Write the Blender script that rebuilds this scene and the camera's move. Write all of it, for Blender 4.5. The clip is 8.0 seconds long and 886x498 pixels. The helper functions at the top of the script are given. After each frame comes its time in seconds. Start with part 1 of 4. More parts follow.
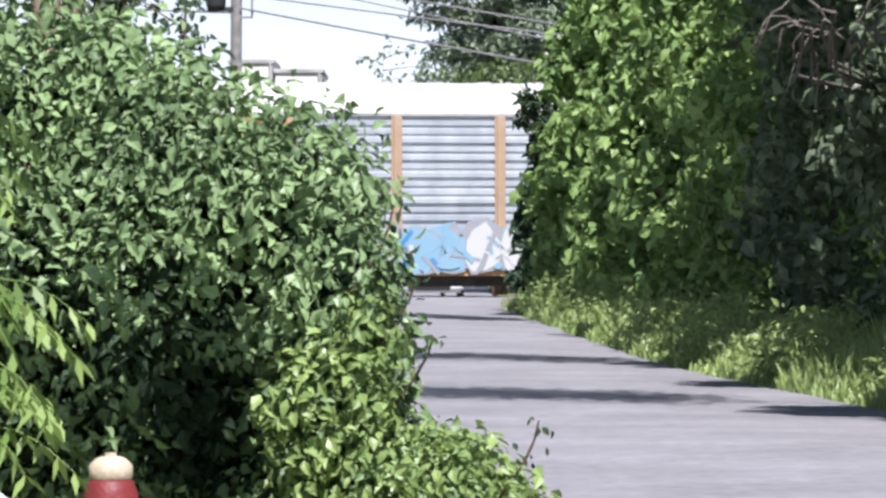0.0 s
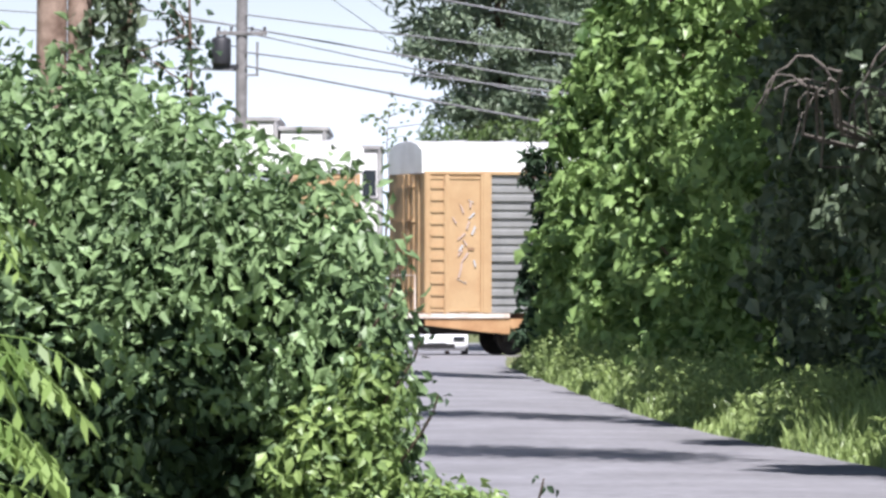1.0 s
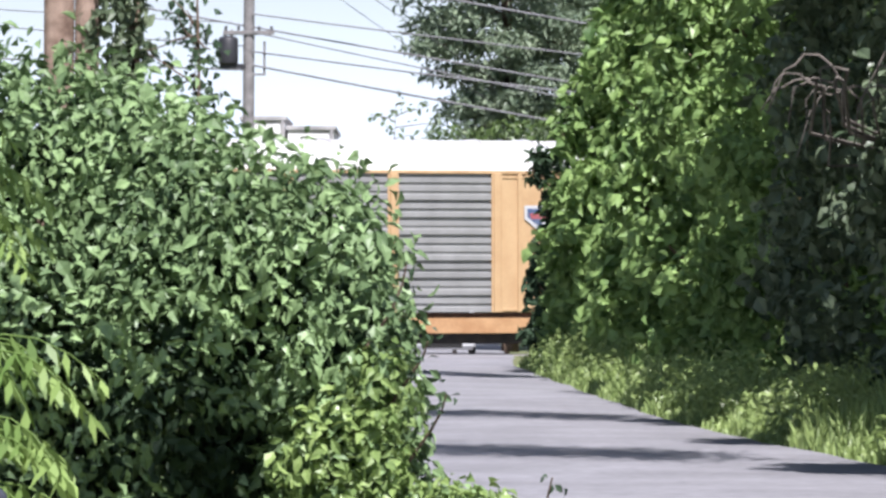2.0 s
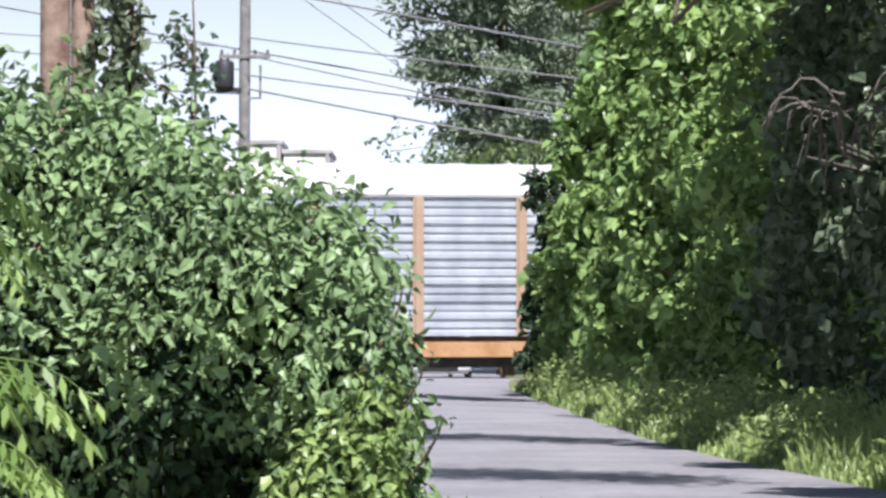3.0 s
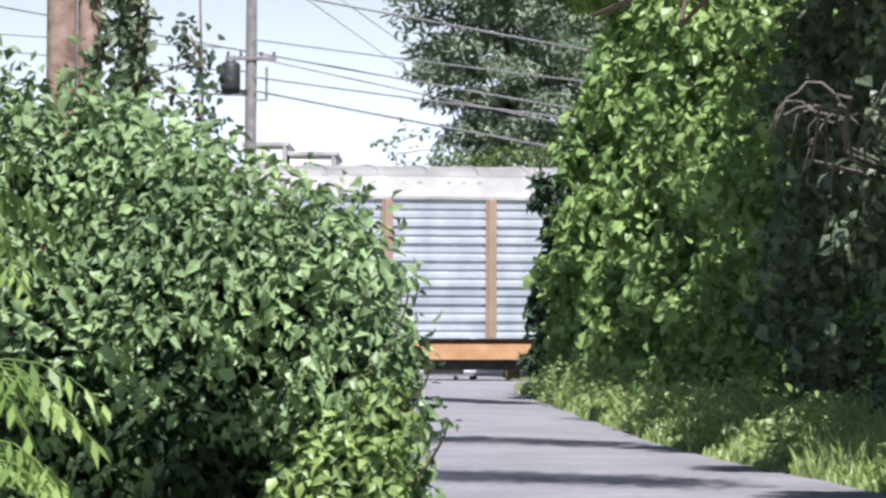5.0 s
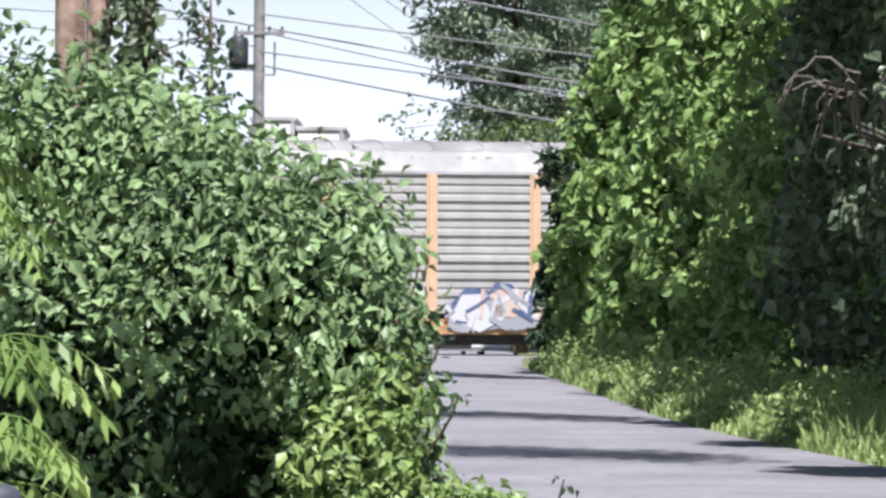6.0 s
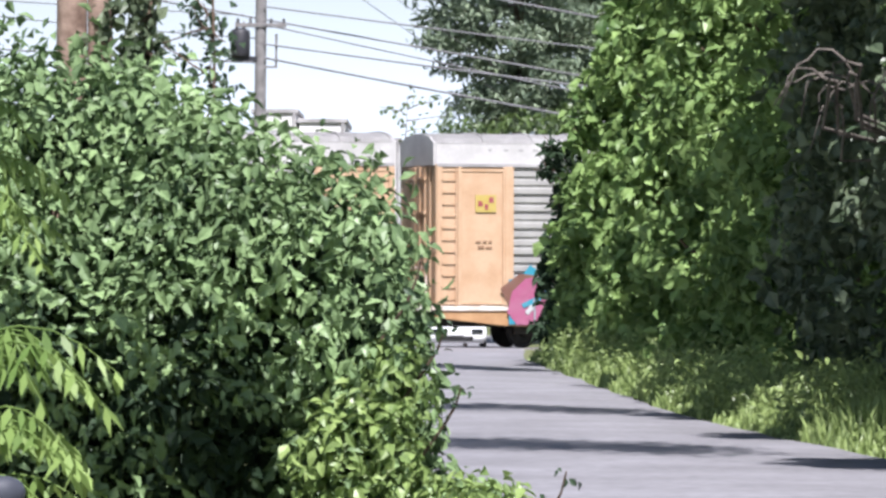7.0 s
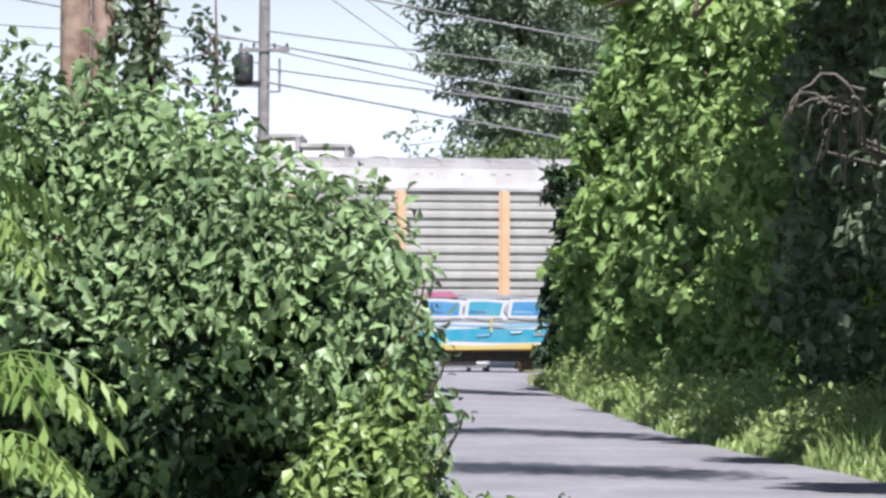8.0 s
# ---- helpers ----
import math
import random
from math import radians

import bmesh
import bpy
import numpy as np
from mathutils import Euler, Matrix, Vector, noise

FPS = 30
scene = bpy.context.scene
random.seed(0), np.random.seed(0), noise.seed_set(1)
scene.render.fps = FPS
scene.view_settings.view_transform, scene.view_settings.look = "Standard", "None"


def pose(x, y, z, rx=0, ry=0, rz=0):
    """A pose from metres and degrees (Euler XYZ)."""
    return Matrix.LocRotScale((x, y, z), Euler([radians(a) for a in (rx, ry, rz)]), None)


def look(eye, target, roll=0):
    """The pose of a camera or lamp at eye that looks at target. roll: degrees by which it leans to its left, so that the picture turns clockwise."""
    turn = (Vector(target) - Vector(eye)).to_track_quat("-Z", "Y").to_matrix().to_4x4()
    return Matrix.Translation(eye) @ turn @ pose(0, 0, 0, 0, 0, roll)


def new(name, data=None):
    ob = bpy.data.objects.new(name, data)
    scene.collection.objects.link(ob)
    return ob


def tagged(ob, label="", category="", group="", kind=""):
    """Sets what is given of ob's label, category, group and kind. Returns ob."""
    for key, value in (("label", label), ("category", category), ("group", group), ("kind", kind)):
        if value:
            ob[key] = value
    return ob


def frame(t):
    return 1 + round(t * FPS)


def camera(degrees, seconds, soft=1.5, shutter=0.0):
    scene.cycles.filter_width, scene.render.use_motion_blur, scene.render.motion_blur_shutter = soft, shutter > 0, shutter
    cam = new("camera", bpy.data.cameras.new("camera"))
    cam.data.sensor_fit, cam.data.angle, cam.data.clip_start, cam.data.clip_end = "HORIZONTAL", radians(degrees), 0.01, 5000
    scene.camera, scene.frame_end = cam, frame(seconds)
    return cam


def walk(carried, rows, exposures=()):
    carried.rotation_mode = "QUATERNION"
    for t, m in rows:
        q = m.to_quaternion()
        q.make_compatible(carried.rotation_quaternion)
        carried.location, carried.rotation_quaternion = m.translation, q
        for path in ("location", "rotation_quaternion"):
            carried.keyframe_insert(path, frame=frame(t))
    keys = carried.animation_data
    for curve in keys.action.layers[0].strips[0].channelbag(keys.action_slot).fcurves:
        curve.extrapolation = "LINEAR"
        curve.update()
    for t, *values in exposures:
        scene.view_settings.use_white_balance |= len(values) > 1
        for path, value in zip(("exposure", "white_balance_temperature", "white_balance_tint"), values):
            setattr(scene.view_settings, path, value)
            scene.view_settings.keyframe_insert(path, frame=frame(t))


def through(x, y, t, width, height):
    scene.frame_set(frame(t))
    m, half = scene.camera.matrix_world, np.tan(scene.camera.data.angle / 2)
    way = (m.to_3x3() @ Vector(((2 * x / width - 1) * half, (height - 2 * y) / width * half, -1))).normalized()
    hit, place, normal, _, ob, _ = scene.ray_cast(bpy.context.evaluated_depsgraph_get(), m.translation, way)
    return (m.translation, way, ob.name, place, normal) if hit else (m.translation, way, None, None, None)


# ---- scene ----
cam = camera(9.0, 8.0, soft=2.9)

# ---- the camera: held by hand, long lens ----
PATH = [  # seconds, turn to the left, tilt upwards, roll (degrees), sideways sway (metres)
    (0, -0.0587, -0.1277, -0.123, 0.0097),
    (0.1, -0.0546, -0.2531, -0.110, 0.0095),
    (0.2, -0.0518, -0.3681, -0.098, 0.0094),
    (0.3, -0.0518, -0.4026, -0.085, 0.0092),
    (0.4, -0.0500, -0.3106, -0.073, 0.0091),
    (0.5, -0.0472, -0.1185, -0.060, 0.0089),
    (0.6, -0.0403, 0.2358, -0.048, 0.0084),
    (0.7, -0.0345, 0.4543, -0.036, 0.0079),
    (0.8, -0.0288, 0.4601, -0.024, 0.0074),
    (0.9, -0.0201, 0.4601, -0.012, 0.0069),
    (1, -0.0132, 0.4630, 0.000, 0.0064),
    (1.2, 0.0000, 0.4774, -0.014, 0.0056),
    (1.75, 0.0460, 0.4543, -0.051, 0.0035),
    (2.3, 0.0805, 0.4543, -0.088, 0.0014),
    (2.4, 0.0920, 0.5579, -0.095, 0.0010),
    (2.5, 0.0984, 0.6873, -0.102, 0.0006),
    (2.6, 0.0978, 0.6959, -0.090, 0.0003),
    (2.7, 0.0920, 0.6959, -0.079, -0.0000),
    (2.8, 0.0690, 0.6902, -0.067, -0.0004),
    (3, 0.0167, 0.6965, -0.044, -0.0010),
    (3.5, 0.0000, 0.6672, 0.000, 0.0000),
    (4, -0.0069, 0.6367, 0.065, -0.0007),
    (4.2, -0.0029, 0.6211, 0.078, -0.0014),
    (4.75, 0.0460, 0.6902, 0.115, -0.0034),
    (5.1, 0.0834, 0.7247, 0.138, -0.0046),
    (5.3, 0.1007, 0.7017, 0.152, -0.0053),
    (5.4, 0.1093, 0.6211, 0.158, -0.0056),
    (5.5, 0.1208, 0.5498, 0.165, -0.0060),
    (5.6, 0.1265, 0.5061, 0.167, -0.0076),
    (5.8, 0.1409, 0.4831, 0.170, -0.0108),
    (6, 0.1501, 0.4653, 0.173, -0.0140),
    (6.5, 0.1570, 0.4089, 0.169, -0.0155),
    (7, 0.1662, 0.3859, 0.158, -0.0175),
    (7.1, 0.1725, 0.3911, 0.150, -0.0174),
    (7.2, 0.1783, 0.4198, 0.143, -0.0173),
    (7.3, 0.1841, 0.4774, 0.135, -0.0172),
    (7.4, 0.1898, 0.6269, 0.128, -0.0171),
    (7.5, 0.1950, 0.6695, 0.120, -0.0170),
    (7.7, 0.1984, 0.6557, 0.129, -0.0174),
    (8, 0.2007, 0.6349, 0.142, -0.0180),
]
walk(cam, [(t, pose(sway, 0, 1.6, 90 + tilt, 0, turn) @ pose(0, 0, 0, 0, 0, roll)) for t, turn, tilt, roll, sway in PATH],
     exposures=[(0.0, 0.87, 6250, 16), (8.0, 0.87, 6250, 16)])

# ---- light: afternoon sun from behind the camera, to the right; white summer haze low in the sky ----
SUN = Vector((0.10, -0.62, 0.88)).normalized()
world = bpy.data.worlds.new("sky")
scene.world = world
world.use_nodes = True
wn = world.node_tree.nodes
sky = wn.new("ShaderNodeTexSky")
sky.sky_type, sky.sun_disc = "NISHITA", False
sky.sun_elevation = math.asin(SUN.z)
sky.sun_rotation = math.atan2(SUN.x, SUN.y)
sky.air_density, sky.dust_density, sky.ozone_density = 1.0, 1.0, 1.0
wn["Background"].inputs["Strength"].default_value = 0.05
wl = world.node_tree.links
sky_co, sky_sep, haze, haze_mix = wn.new("ShaderNodeTexCoord"), wn.new("ShaderNodeSeparateXYZ"), wn.new("ShaderNodeValToRGB"), wn.new("ShaderNodeMix")
haze_mix.data_type = "RGBA"
haze.color_ramp.elements[0].position, haze.color_ramp.elements[0].color = 0.024, (1, 1, 1, 1)
haze.color_ramp.elements[1].position, haze.color_ramp.elements[1].color = 0.115, (0, 0, 0, 1)
mid = haze.color_ramp.elements.new(0.055)
mid.color = (0.45, 0.45, 0.45, 1)
wl.new(sky_co.outputs["Generated"], sky_sep.inputs[0]), wl.new(sky_sep.outputs["Z"], haze.inputs["Fac"])
wl.new(haze.outputs["Color"], haze_mix.inputs[0])
wl.new(sky.outputs[0], haze_mix.inputs[6])
haze_mix.inputs[7].default_value = (12.5, 14.3, 16.3, 1)
wl.new(haze_mix.outputs[2], wn["Background"].inputs["Color"])
sun = new("sun", bpy.data.lights.new("sun", "SUN"))
sun.data.energy, sun.data.angle, sun.data.color = 5.0, radians(0.6), (1.0, 0.975, 0.955)
sun.matrix_world = look((0, 0, 60), Vector((0, 0, 60)) - SUN)


# ---- materials ----
def material(name, color, rough=0.7, metal=0.0, vary=0.25, scale=6.0, fine=60.0, bump=0.2, second=None, amount=0.5, spec=0.4, per_object=0.0):
    """Two scales of mottling over a base colour, towards a second colour (dirt, wear)."""
    m = bpy.data.materials.new(name)
    m.use_nodes = True
    n, l = m.node_tree.nodes, m.node_tree.links
    b = n["Principled BSDF"]
    b.inputs["Roughness"].default_value, b.inputs["Metallic"].default_value = rough, metal
    b.inputs["Specular IOR Level"].default_value = spec
    co = n.new("ShaderNodeTexCoord")
    big, small = n.new("ShaderNodeTexNoise"), n.new("ShaderNodeTexNoise")
    big.inputs["Scale"].default_value, small.inputs["Scale"].default_value = scale, fine
    big.inputs["Detail"].default_value, small.inputs["Detail"].default_value = 5, 3
    for t in (big, small):
        l.new(co.outputs["Object"], t.inputs["Vector"])
    ramp = n.new("ShaderNodeValToRGB")
    ramp.color_ramp.elements[0].position, ramp.color_ramp.elements[1].position = 0.5 - amount * 0.3, 0.75
    second = second or tuple(c * 0.55 for c in color)
    ramp.color_ramp.elements[0].color, ramp.color_ramp.elements[1].color = (*color, 1), (*second, 1)
    l.new(big.outputs["Fac"], ramp.inputs["Fac"])
    hsv, mr = n.new("ShaderNodeHueSaturation"), n.new("ShaderNodeMapRange")
    mr.inputs["To Min"].default_value, mr.inputs["To Max"].default_value = 1 - vary, 1 + vary
    l.new(small.outputs["Fac"], mr.inputs["Value"])
    l.new(ramp.outputs[0], hsv.inputs["Color"])
    value = mr.outputs[0]
    if per_object:
        info, add = n.new("ShaderNodeObjectInfo"), n.new("ShaderNodeMath")
        pm = n.new("ShaderNodeMapRange")
        pm.inputs["To Min"].default_value, pm.inputs["To Max"].default_value = -per_object, per_object
        l.new(info.outputs["Random"], pm.inputs["Value"])
        l.new(value, add.inputs[0]), l.new(pm.outputs[0], add.inputs[1])
        value = add.outputs[0]
    l.new(value, hsv.inputs["Value"])
    l.new(hsv.outputs[0], b.inputs["Base Color"])
    if bump:
        bp = n.new("ShaderNodeBump")
        bp.inputs["Strength"].default_value, bp.inputs["Distance"].default_value = bump, 0.02
        l.new(small.outputs["Fac"], bp.inputs["Height"]), l.new(bp.outputs[0], b.inputs["Normal"])
    return m


def leaf_material(name, dark, light, through=0.4, gloss=0.1):
    """A thin leaf: every leaf takes its own shade, and some light comes through."""
    m = bpy.data.materials.new(name)
    m.use_nodes = True
    n, l = m.node_tree.nodes, m.node_tree.links
    n.remove(n["Principled BSDF"])
    geo, ramp, co, tex = n.new("ShaderNodeNewGeometry"), n.new("ShaderNodeValToRGB"), n.new("ShaderNodeTexCoord"), n.new("ShaderNodeTexNoise")
    ramp.color_ramp.elements[0].color, ramp.color_ramp.elements[1].color = (*dark, 1), (*light, 1)
    tex.inputs["Scale"].default_value, tex.inputs["Detail"].default_value = 1.1, 3
    l.new(co.outputs["Object"], tex.inputs["Vector"])
    mix = n.new("ShaderNodeMath")
    mix.operation = "MULTIPLY_ADD"
    mix.inputs[1].default_value = 0.55
    sub = n.new("ShaderNodeMath")
    sub.operation = "MULTIPLY_ADD"
    sub.inputs[1].default_value, sub.inputs[2].default_value = 1.6, -0.55
    l.new(tex.outputs["Fac"], sub.inputs[0])
    l.new(geo.outputs["Random Per Island"], mix.inputs[0]), l.new(sub.outputs[0], mix.inputs[2])
    l.new(mix.outputs[0], ramp.inputs["Fac"])
    d, t, g = n.new("ShaderNodeBsdfDiffuse"), n.new("ShaderNodeBsdfTranslucent"), n.new("ShaderNodeBsdfGlossy")
    g.inputs["Roughness"].default_value = 0.38
    hs = n.new("ShaderNodeHueSaturation")
    hs.inputs["Hue"].default_value, hs.inputs["Saturation"].default_value, hs.inputs["Value"].default_value = 0.488, 1.0, 1.3
    l.new(ramp.outputs[0], d.inputs["Color"]), l.new(ramp.outputs[0], hs.inputs["Color"]), l.new(hs.outputs[0], t.inputs["Color"])
    a, b = n.new("ShaderNodeMixShader"), n.new("ShaderNodeMixShader")
    a.inputs[0].default_value, b.inputs[0].default_value = through, gloss
    l.new(d.outputs[0], a.inputs[1]), l.new(t.outputs[0], a.inputs[2])
    l.new(a.outputs[0], b.inputs[1]), l.new(g.outputs[0], b.inputs[2])
    l.new(b.outputs[0], n["Material Output"].inputs["Surface"])
    return m


LEAF_BUSH = leaf_material("bush_leaf", (0.05, 0.088, 0.042), (0.28, 0.40, 0.18), 0.1, 0.02)
# weeds, and a lighter copy of the bush leaf for its sunlit side
LEAF_WEED_OR_SUNLIT = leaf_material("weed_or_sunlit_bush_leaf", (0.08, 0.14, 0.04), (0.315, 0.42, 0.145), 0.25, 0.03)
LEAF_SUMAC = leaf_material("sumac_leaf", (0.08, 0.15, 0.035), (0.31, 0.42, 0.14), 0.3, 0.01)
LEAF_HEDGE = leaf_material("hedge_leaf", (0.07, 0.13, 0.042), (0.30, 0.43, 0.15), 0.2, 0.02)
# darkest leaf: paints the shade inside the bush and at the hedge's end
LEAF_DARK_OR_SHADED = leaf_material("dark_or_shaded_leaf", (0.018, 0.034, 0.019), (0.06, 0.095, 0.054), 0.05, 0.01)
# creeper on the poles; hedge trees use it as their shaded leaf copy
LEAF_CREEPER_OR_SHADED = leaf_material("creeper_or_shaded_leaf", (0.035, 0.058, 0.03), (0.185, 0.23, 0.14), 0.15, 0.03)
LEAF_PINE = leaf_material("pine_needles", (0.10, 0.145, 0.10), (0.31, 0.375, 0.255), 0.2, 0.02)
LEAF_FAR = leaf_material("far_leaf", (0.05, 0.09, 0.03), (0.13, 0.19, 0.06), 0.3, 0.04)
GRASS = leaf_material("grass_blade", (0.13, 0.19, 0.06), (0.36, 0.46, 0.17), 0.3, 0.03)
BARK = material("bark", (0.16, 0.11, 0.08), 0.95, scale=9, fine=45, bump=0.8)
POLE_WOOD = material("weathered_pole_wood", (0.33, 0.24, 0.19), 0.9, scale=5, fine=40, bump=0.5, second=(0.12, 0.075, 0.055), amount=0.7, vary=0.35)
GREY_POLE = material("grey_pole_wood", (0.23, 0.22, 0.215), 0.9, scale=5, fine=40, bump=0.4)
DEAD_VINE = material("dead_vine_bark", (0.17, 0.148, 0.128), 0.95, scale=6, fine=30, bump=0.4)
ASPHALT = material("worn_asphalt", (0.18, 0.176, 0.185), 0.9, scale=0.5, fine=7, bump=0.4, vary=0.42, second=(0.265, 0.26, 0.276), amount=0.6)
SOIL = material("grassy_soil", (0.10, 0.13, 0.045), 0.95, scale=0.8, fine=9, bump=0.6, second=(0.17, 0.16, 0.08))
BALLAST = material("track_ballast", (0.36, 0.34, 0.33), 0.95, scale=3, fine=22, bump=0.9, vary=0.4)
RUST = material("rusty_steel", (0.10, 0.06, 0.045), 0.8, 0.3, scale=4, fine=30)
RAIL = material("rail_steel", (0.30, 0.26, 0.24), 0.45, 0.8, scale=4, fine=30)
BLACK = material("black_running_gear", (0.018, 0.017, 0.017), 0.75, scale=4, fine=20, second=(0.05, 0.04, 0.035))
ORANGE = material("faded_orange_paint", (0.45, 0.305, 0.165), 0.55, scale=1.4, fine=18, vary=0.12, bump=0.1, second=(0.38, 0.235, 0.12), amount=0.3)
OCHRE = material("faded_yellow_paint", (0.50, 0.345, 0.225), 0.55, scale=1.4, fine=18, vary=0.12, bump=0.1, second=(0.42, 0.26, 0.15), amount=0.3)
POST_TAN = material("tan_post_paint", (0.37, 0.27, 0.19), 0.55, scale=1.4, fine=18, vary=0.15, bump=0.1, second=(0.28, 0.18, 0.115), amount=0.4)
SILL = material("rusty_orange_sill", (0.42, 0.25, 0.125), 0.6, scale=1.8, fine=16, vary=0.2, bump=0.2, second=(0.30, 0.15, 0.065))
POST_BROWN = material("brown_post_paint", (0.29, 0.205, 0.15), 0.6, scale=1.6, fine=18, vary=0.15, bump=0.1, second=(0.2, 0.13, 0.09), amount=0.4)
SILVER = material("galvanised_panel", (0.50, 0.53, 0.575), 0.42, 0.35, scale=1.2, fine=12, vary=0.08, bump=0.05, second=(0.30, 0.33, 0.38))
DULL = material("dull_grey_panel", (0.27, 0.27, 0.265), 0.6, 0.2, scale=1.2, fine=12, vary=0.1, bump=0.05, second=(0.20, 0.2, 0.195))
PALE_PANEL = material("pale_grey_panel", (0.38, 0.372, 0.358), 0.6, 0.15, scale=1.2, fine=12, vary=0.1, bump=0.05, second=(0.28, 0.272, 0.26))
ROOF = material("white_roof_sheet", (0.86, 0.86, 0.86), 0.5, scale=0.9, fine=10, vary=0.06, bump=0.05, second=(0.66, 0.65, 0.63), amount=0.25)
ROOF_DULL = material("dirty_roof_sheet", (0.52, 0.51, 0.505), 0.6, scale=0.9, fine=10, vary=0.1, bump=0.05, second=(0.36, 0.35, 0.345), amount=0.4)
PALE = material("pale_platform_paint", (0.72, 0.66, 0.60), 0.6, scale=2, fine=20, second=(0.45, 0.33, 0.26))
WHITE = material("white_paint", (0.80, 0.80, 0.80), 0.5, scale=2, fine=20, vary=0.06, second=(0.66, 0.66, 0.66))
CAR_WHITE = material("white_car_paint", (0.80, 0.81, 0.83), 0.25, scale=1, fine=8, vary=0.03, bump=0, second=(0.74, 0.75, 0.77))
GLASS = material("dark_car_glass", (0.02, 0.025, 0.03), 0.08, scale=1, fine=8, bump=0, spec=0.6)
RUBBER = material("black_rubber", (0.02, 0.02, 0.02), 0.85, scale=8, fine=40)
GREY_PLASTIC = material("grey_plastic", (0.06, 0.066, 0.085), 0.6, scale=6, fine=40, bump=0.05)
WIRE = material("grey_cable", (0.17, 0.17, 0.18), 0.6, scale=1, fine=6, bump=0)
XFMR = material("dark_transformer_paint", (0.035, 0.035, 0.04), 0.5, scale=3, fine=20)
HYD_RED = material("hydrant_red", (0.20, 0.028, 0.028), 0.5, scale=8, fine=60, second=(0.12, 0.02, 0.02))
HYD_CREAM = material("hydrant_cream", (0.62, 0.52, 0.38), 0.6, scale=8, fine=60)
RENDERED = material("pale_wall_render", (0.80, 0.79, 0.78), 0.85, scale=0.6, fine=6, vary=0.06)
TRIM_GREY = material("grey_roof_trim", (0.38, 0.37, 0.37), 0.7, scale=1, fine=8)
INK = material("dark_stencil_paint", (0.30, 0.18, 0.105), 0.7, scale=4, fine=20, bump=0)
SPRAY = {}
for key, c in dict(blue=(0.07, 0.34, 0.68), sky=(0.32, 0.58, 0.78), teal=(0.03, 0.42, 0.60), white=(0.82, 0.83, 0.85), pink=(0.80, 0.50, 0.42), salmon=(0.84, 0.62, 0.52),
                   black=(0.03, 0.03, 0.05), brown=(0.30, 0.14, 0.10), red=(0.52, 0.10, 0.12), magenta=(0.62, 0.16, 0.32), yellow=(0.82, 0.62, 0.16), grey=(0.45, 0.47, 0.52), navy=(0.08, 0.14, 0.30)).items():
    SPRAY[key] = material("spray_" + key, tuple(0.52 * v for v in c), 0.6, scale=2.5, fine=20, vary=0.12, bump=0, second=tuple(0.45 * v + 0.06 for v in c), amount=0.4)


# ---- mesh helpers ----
def mesh_of(name, bm, mat, smooth=False):
    me = bpy.data.meshes.new(name)
    bm.to_mesh(me)
    bm.free()
    me.materials.append(mat)
    if smooth:
        for p in me.polygons:
            p.use_smooth = True
    return me


def part(name, bm, mat, parent=None, label="", smooth=False):
    """One mesh object from a bmesh (or a finished mesh), under its thing."""
    me = bm if isinstance(bm, bpy.types.Mesh) else mesh_of(name, bm, mat, smooth)
    ob = new(name, me)
    if parent:
        ob.parent = parent
    return tagged(ob, label)


def thing(name, m, label, category, group="", kind=""):
    ob = new(name)
    ob.matrix_basis = m
    return tagged(ob, label, category, group, kind)


def box(bm, x0, x1, y0, y1, z0, z1, bevel=0.0):
    vs = bmesh.ops.create_cube(bm, size=1)["verts"]
    bmesh.ops.transform(bm, matrix=Matrix.LocRotScale(((x0 + x1) / 2, (y0 + y1) / 2, (z0 + z1) / 2), None, (x1 - x0, y1 - y0, z1 - z0)), verts=vs)
    if bevel:
        bmesh.ops.bevel(bm, geom=list({e for v in vs for e in v.link_edges}), offset=bevel, segments=1, affect="EDGES")
    return bm


def boxed(*a, **k):
    return box(bmesh.new(), *a, **k)


def cyl(bm, a, b, r0, r1, seg=10):
    a, b = Vector(a), Vector(b)
    d = b - a
    m = Matrix.Translation((a + b) / 2) @ d.to_track_quat("Z", "Y").to_matrix().to_4x4()
    bmesh.ops.create_cone(bm, cap_ends=True, segments=seg, radius1=r0, radius2=r1, depth=d.length, matrix=m)
    return bm


def tube(bm, pts, radii, seg=7):
    """A tube along points, tapered, its rings joined."""
    rings = []
    for i, p in enumerate(pts):
        p = Vector(p)
        d = Vector(pts[min(i + 1, len(pts) - 1)]) - Vector(pts[max(i - 1, 0)])
        q = d.to_track_quat("Z", "Y")
        rings.append([bm.verts.new(p + q @ Vector((math.cos(a) * radii[i], math.sin(a) * radii[i], 0))) for a in (2 * math.pi * k / seg for k in range(seg))])
    for r, s in zip(rings, rings[1:]):
        for k in range(seg):
            bm.faces.new((r[k], r[(k + 1) % seg], s[(k + 1) % seg], s[k]))
    bm.faces.new(rings[0][::-1]), bm.faces.new(rings[-1])
    return bm


def lathe(bm, profile, seg=20, m=Matrix()):
    rings = [[bm.verts.new(m @ Vector((r * math.cos(2 * math.pi * k / seg), r * math.sin(2 * math.pi * k / seg), z))) for k in range(seg)] for r, z in profile]
    for r, s in zip(rings, rings[1:]):
        for k in range(seg):
            bm.faces.new((r[k], r[(k + 1) % seg], s[(k + 1) % seg], s[k]))
    bm.faces.new(rings[0][::-1]), bm.faces.new(rings[-1])
    return bm


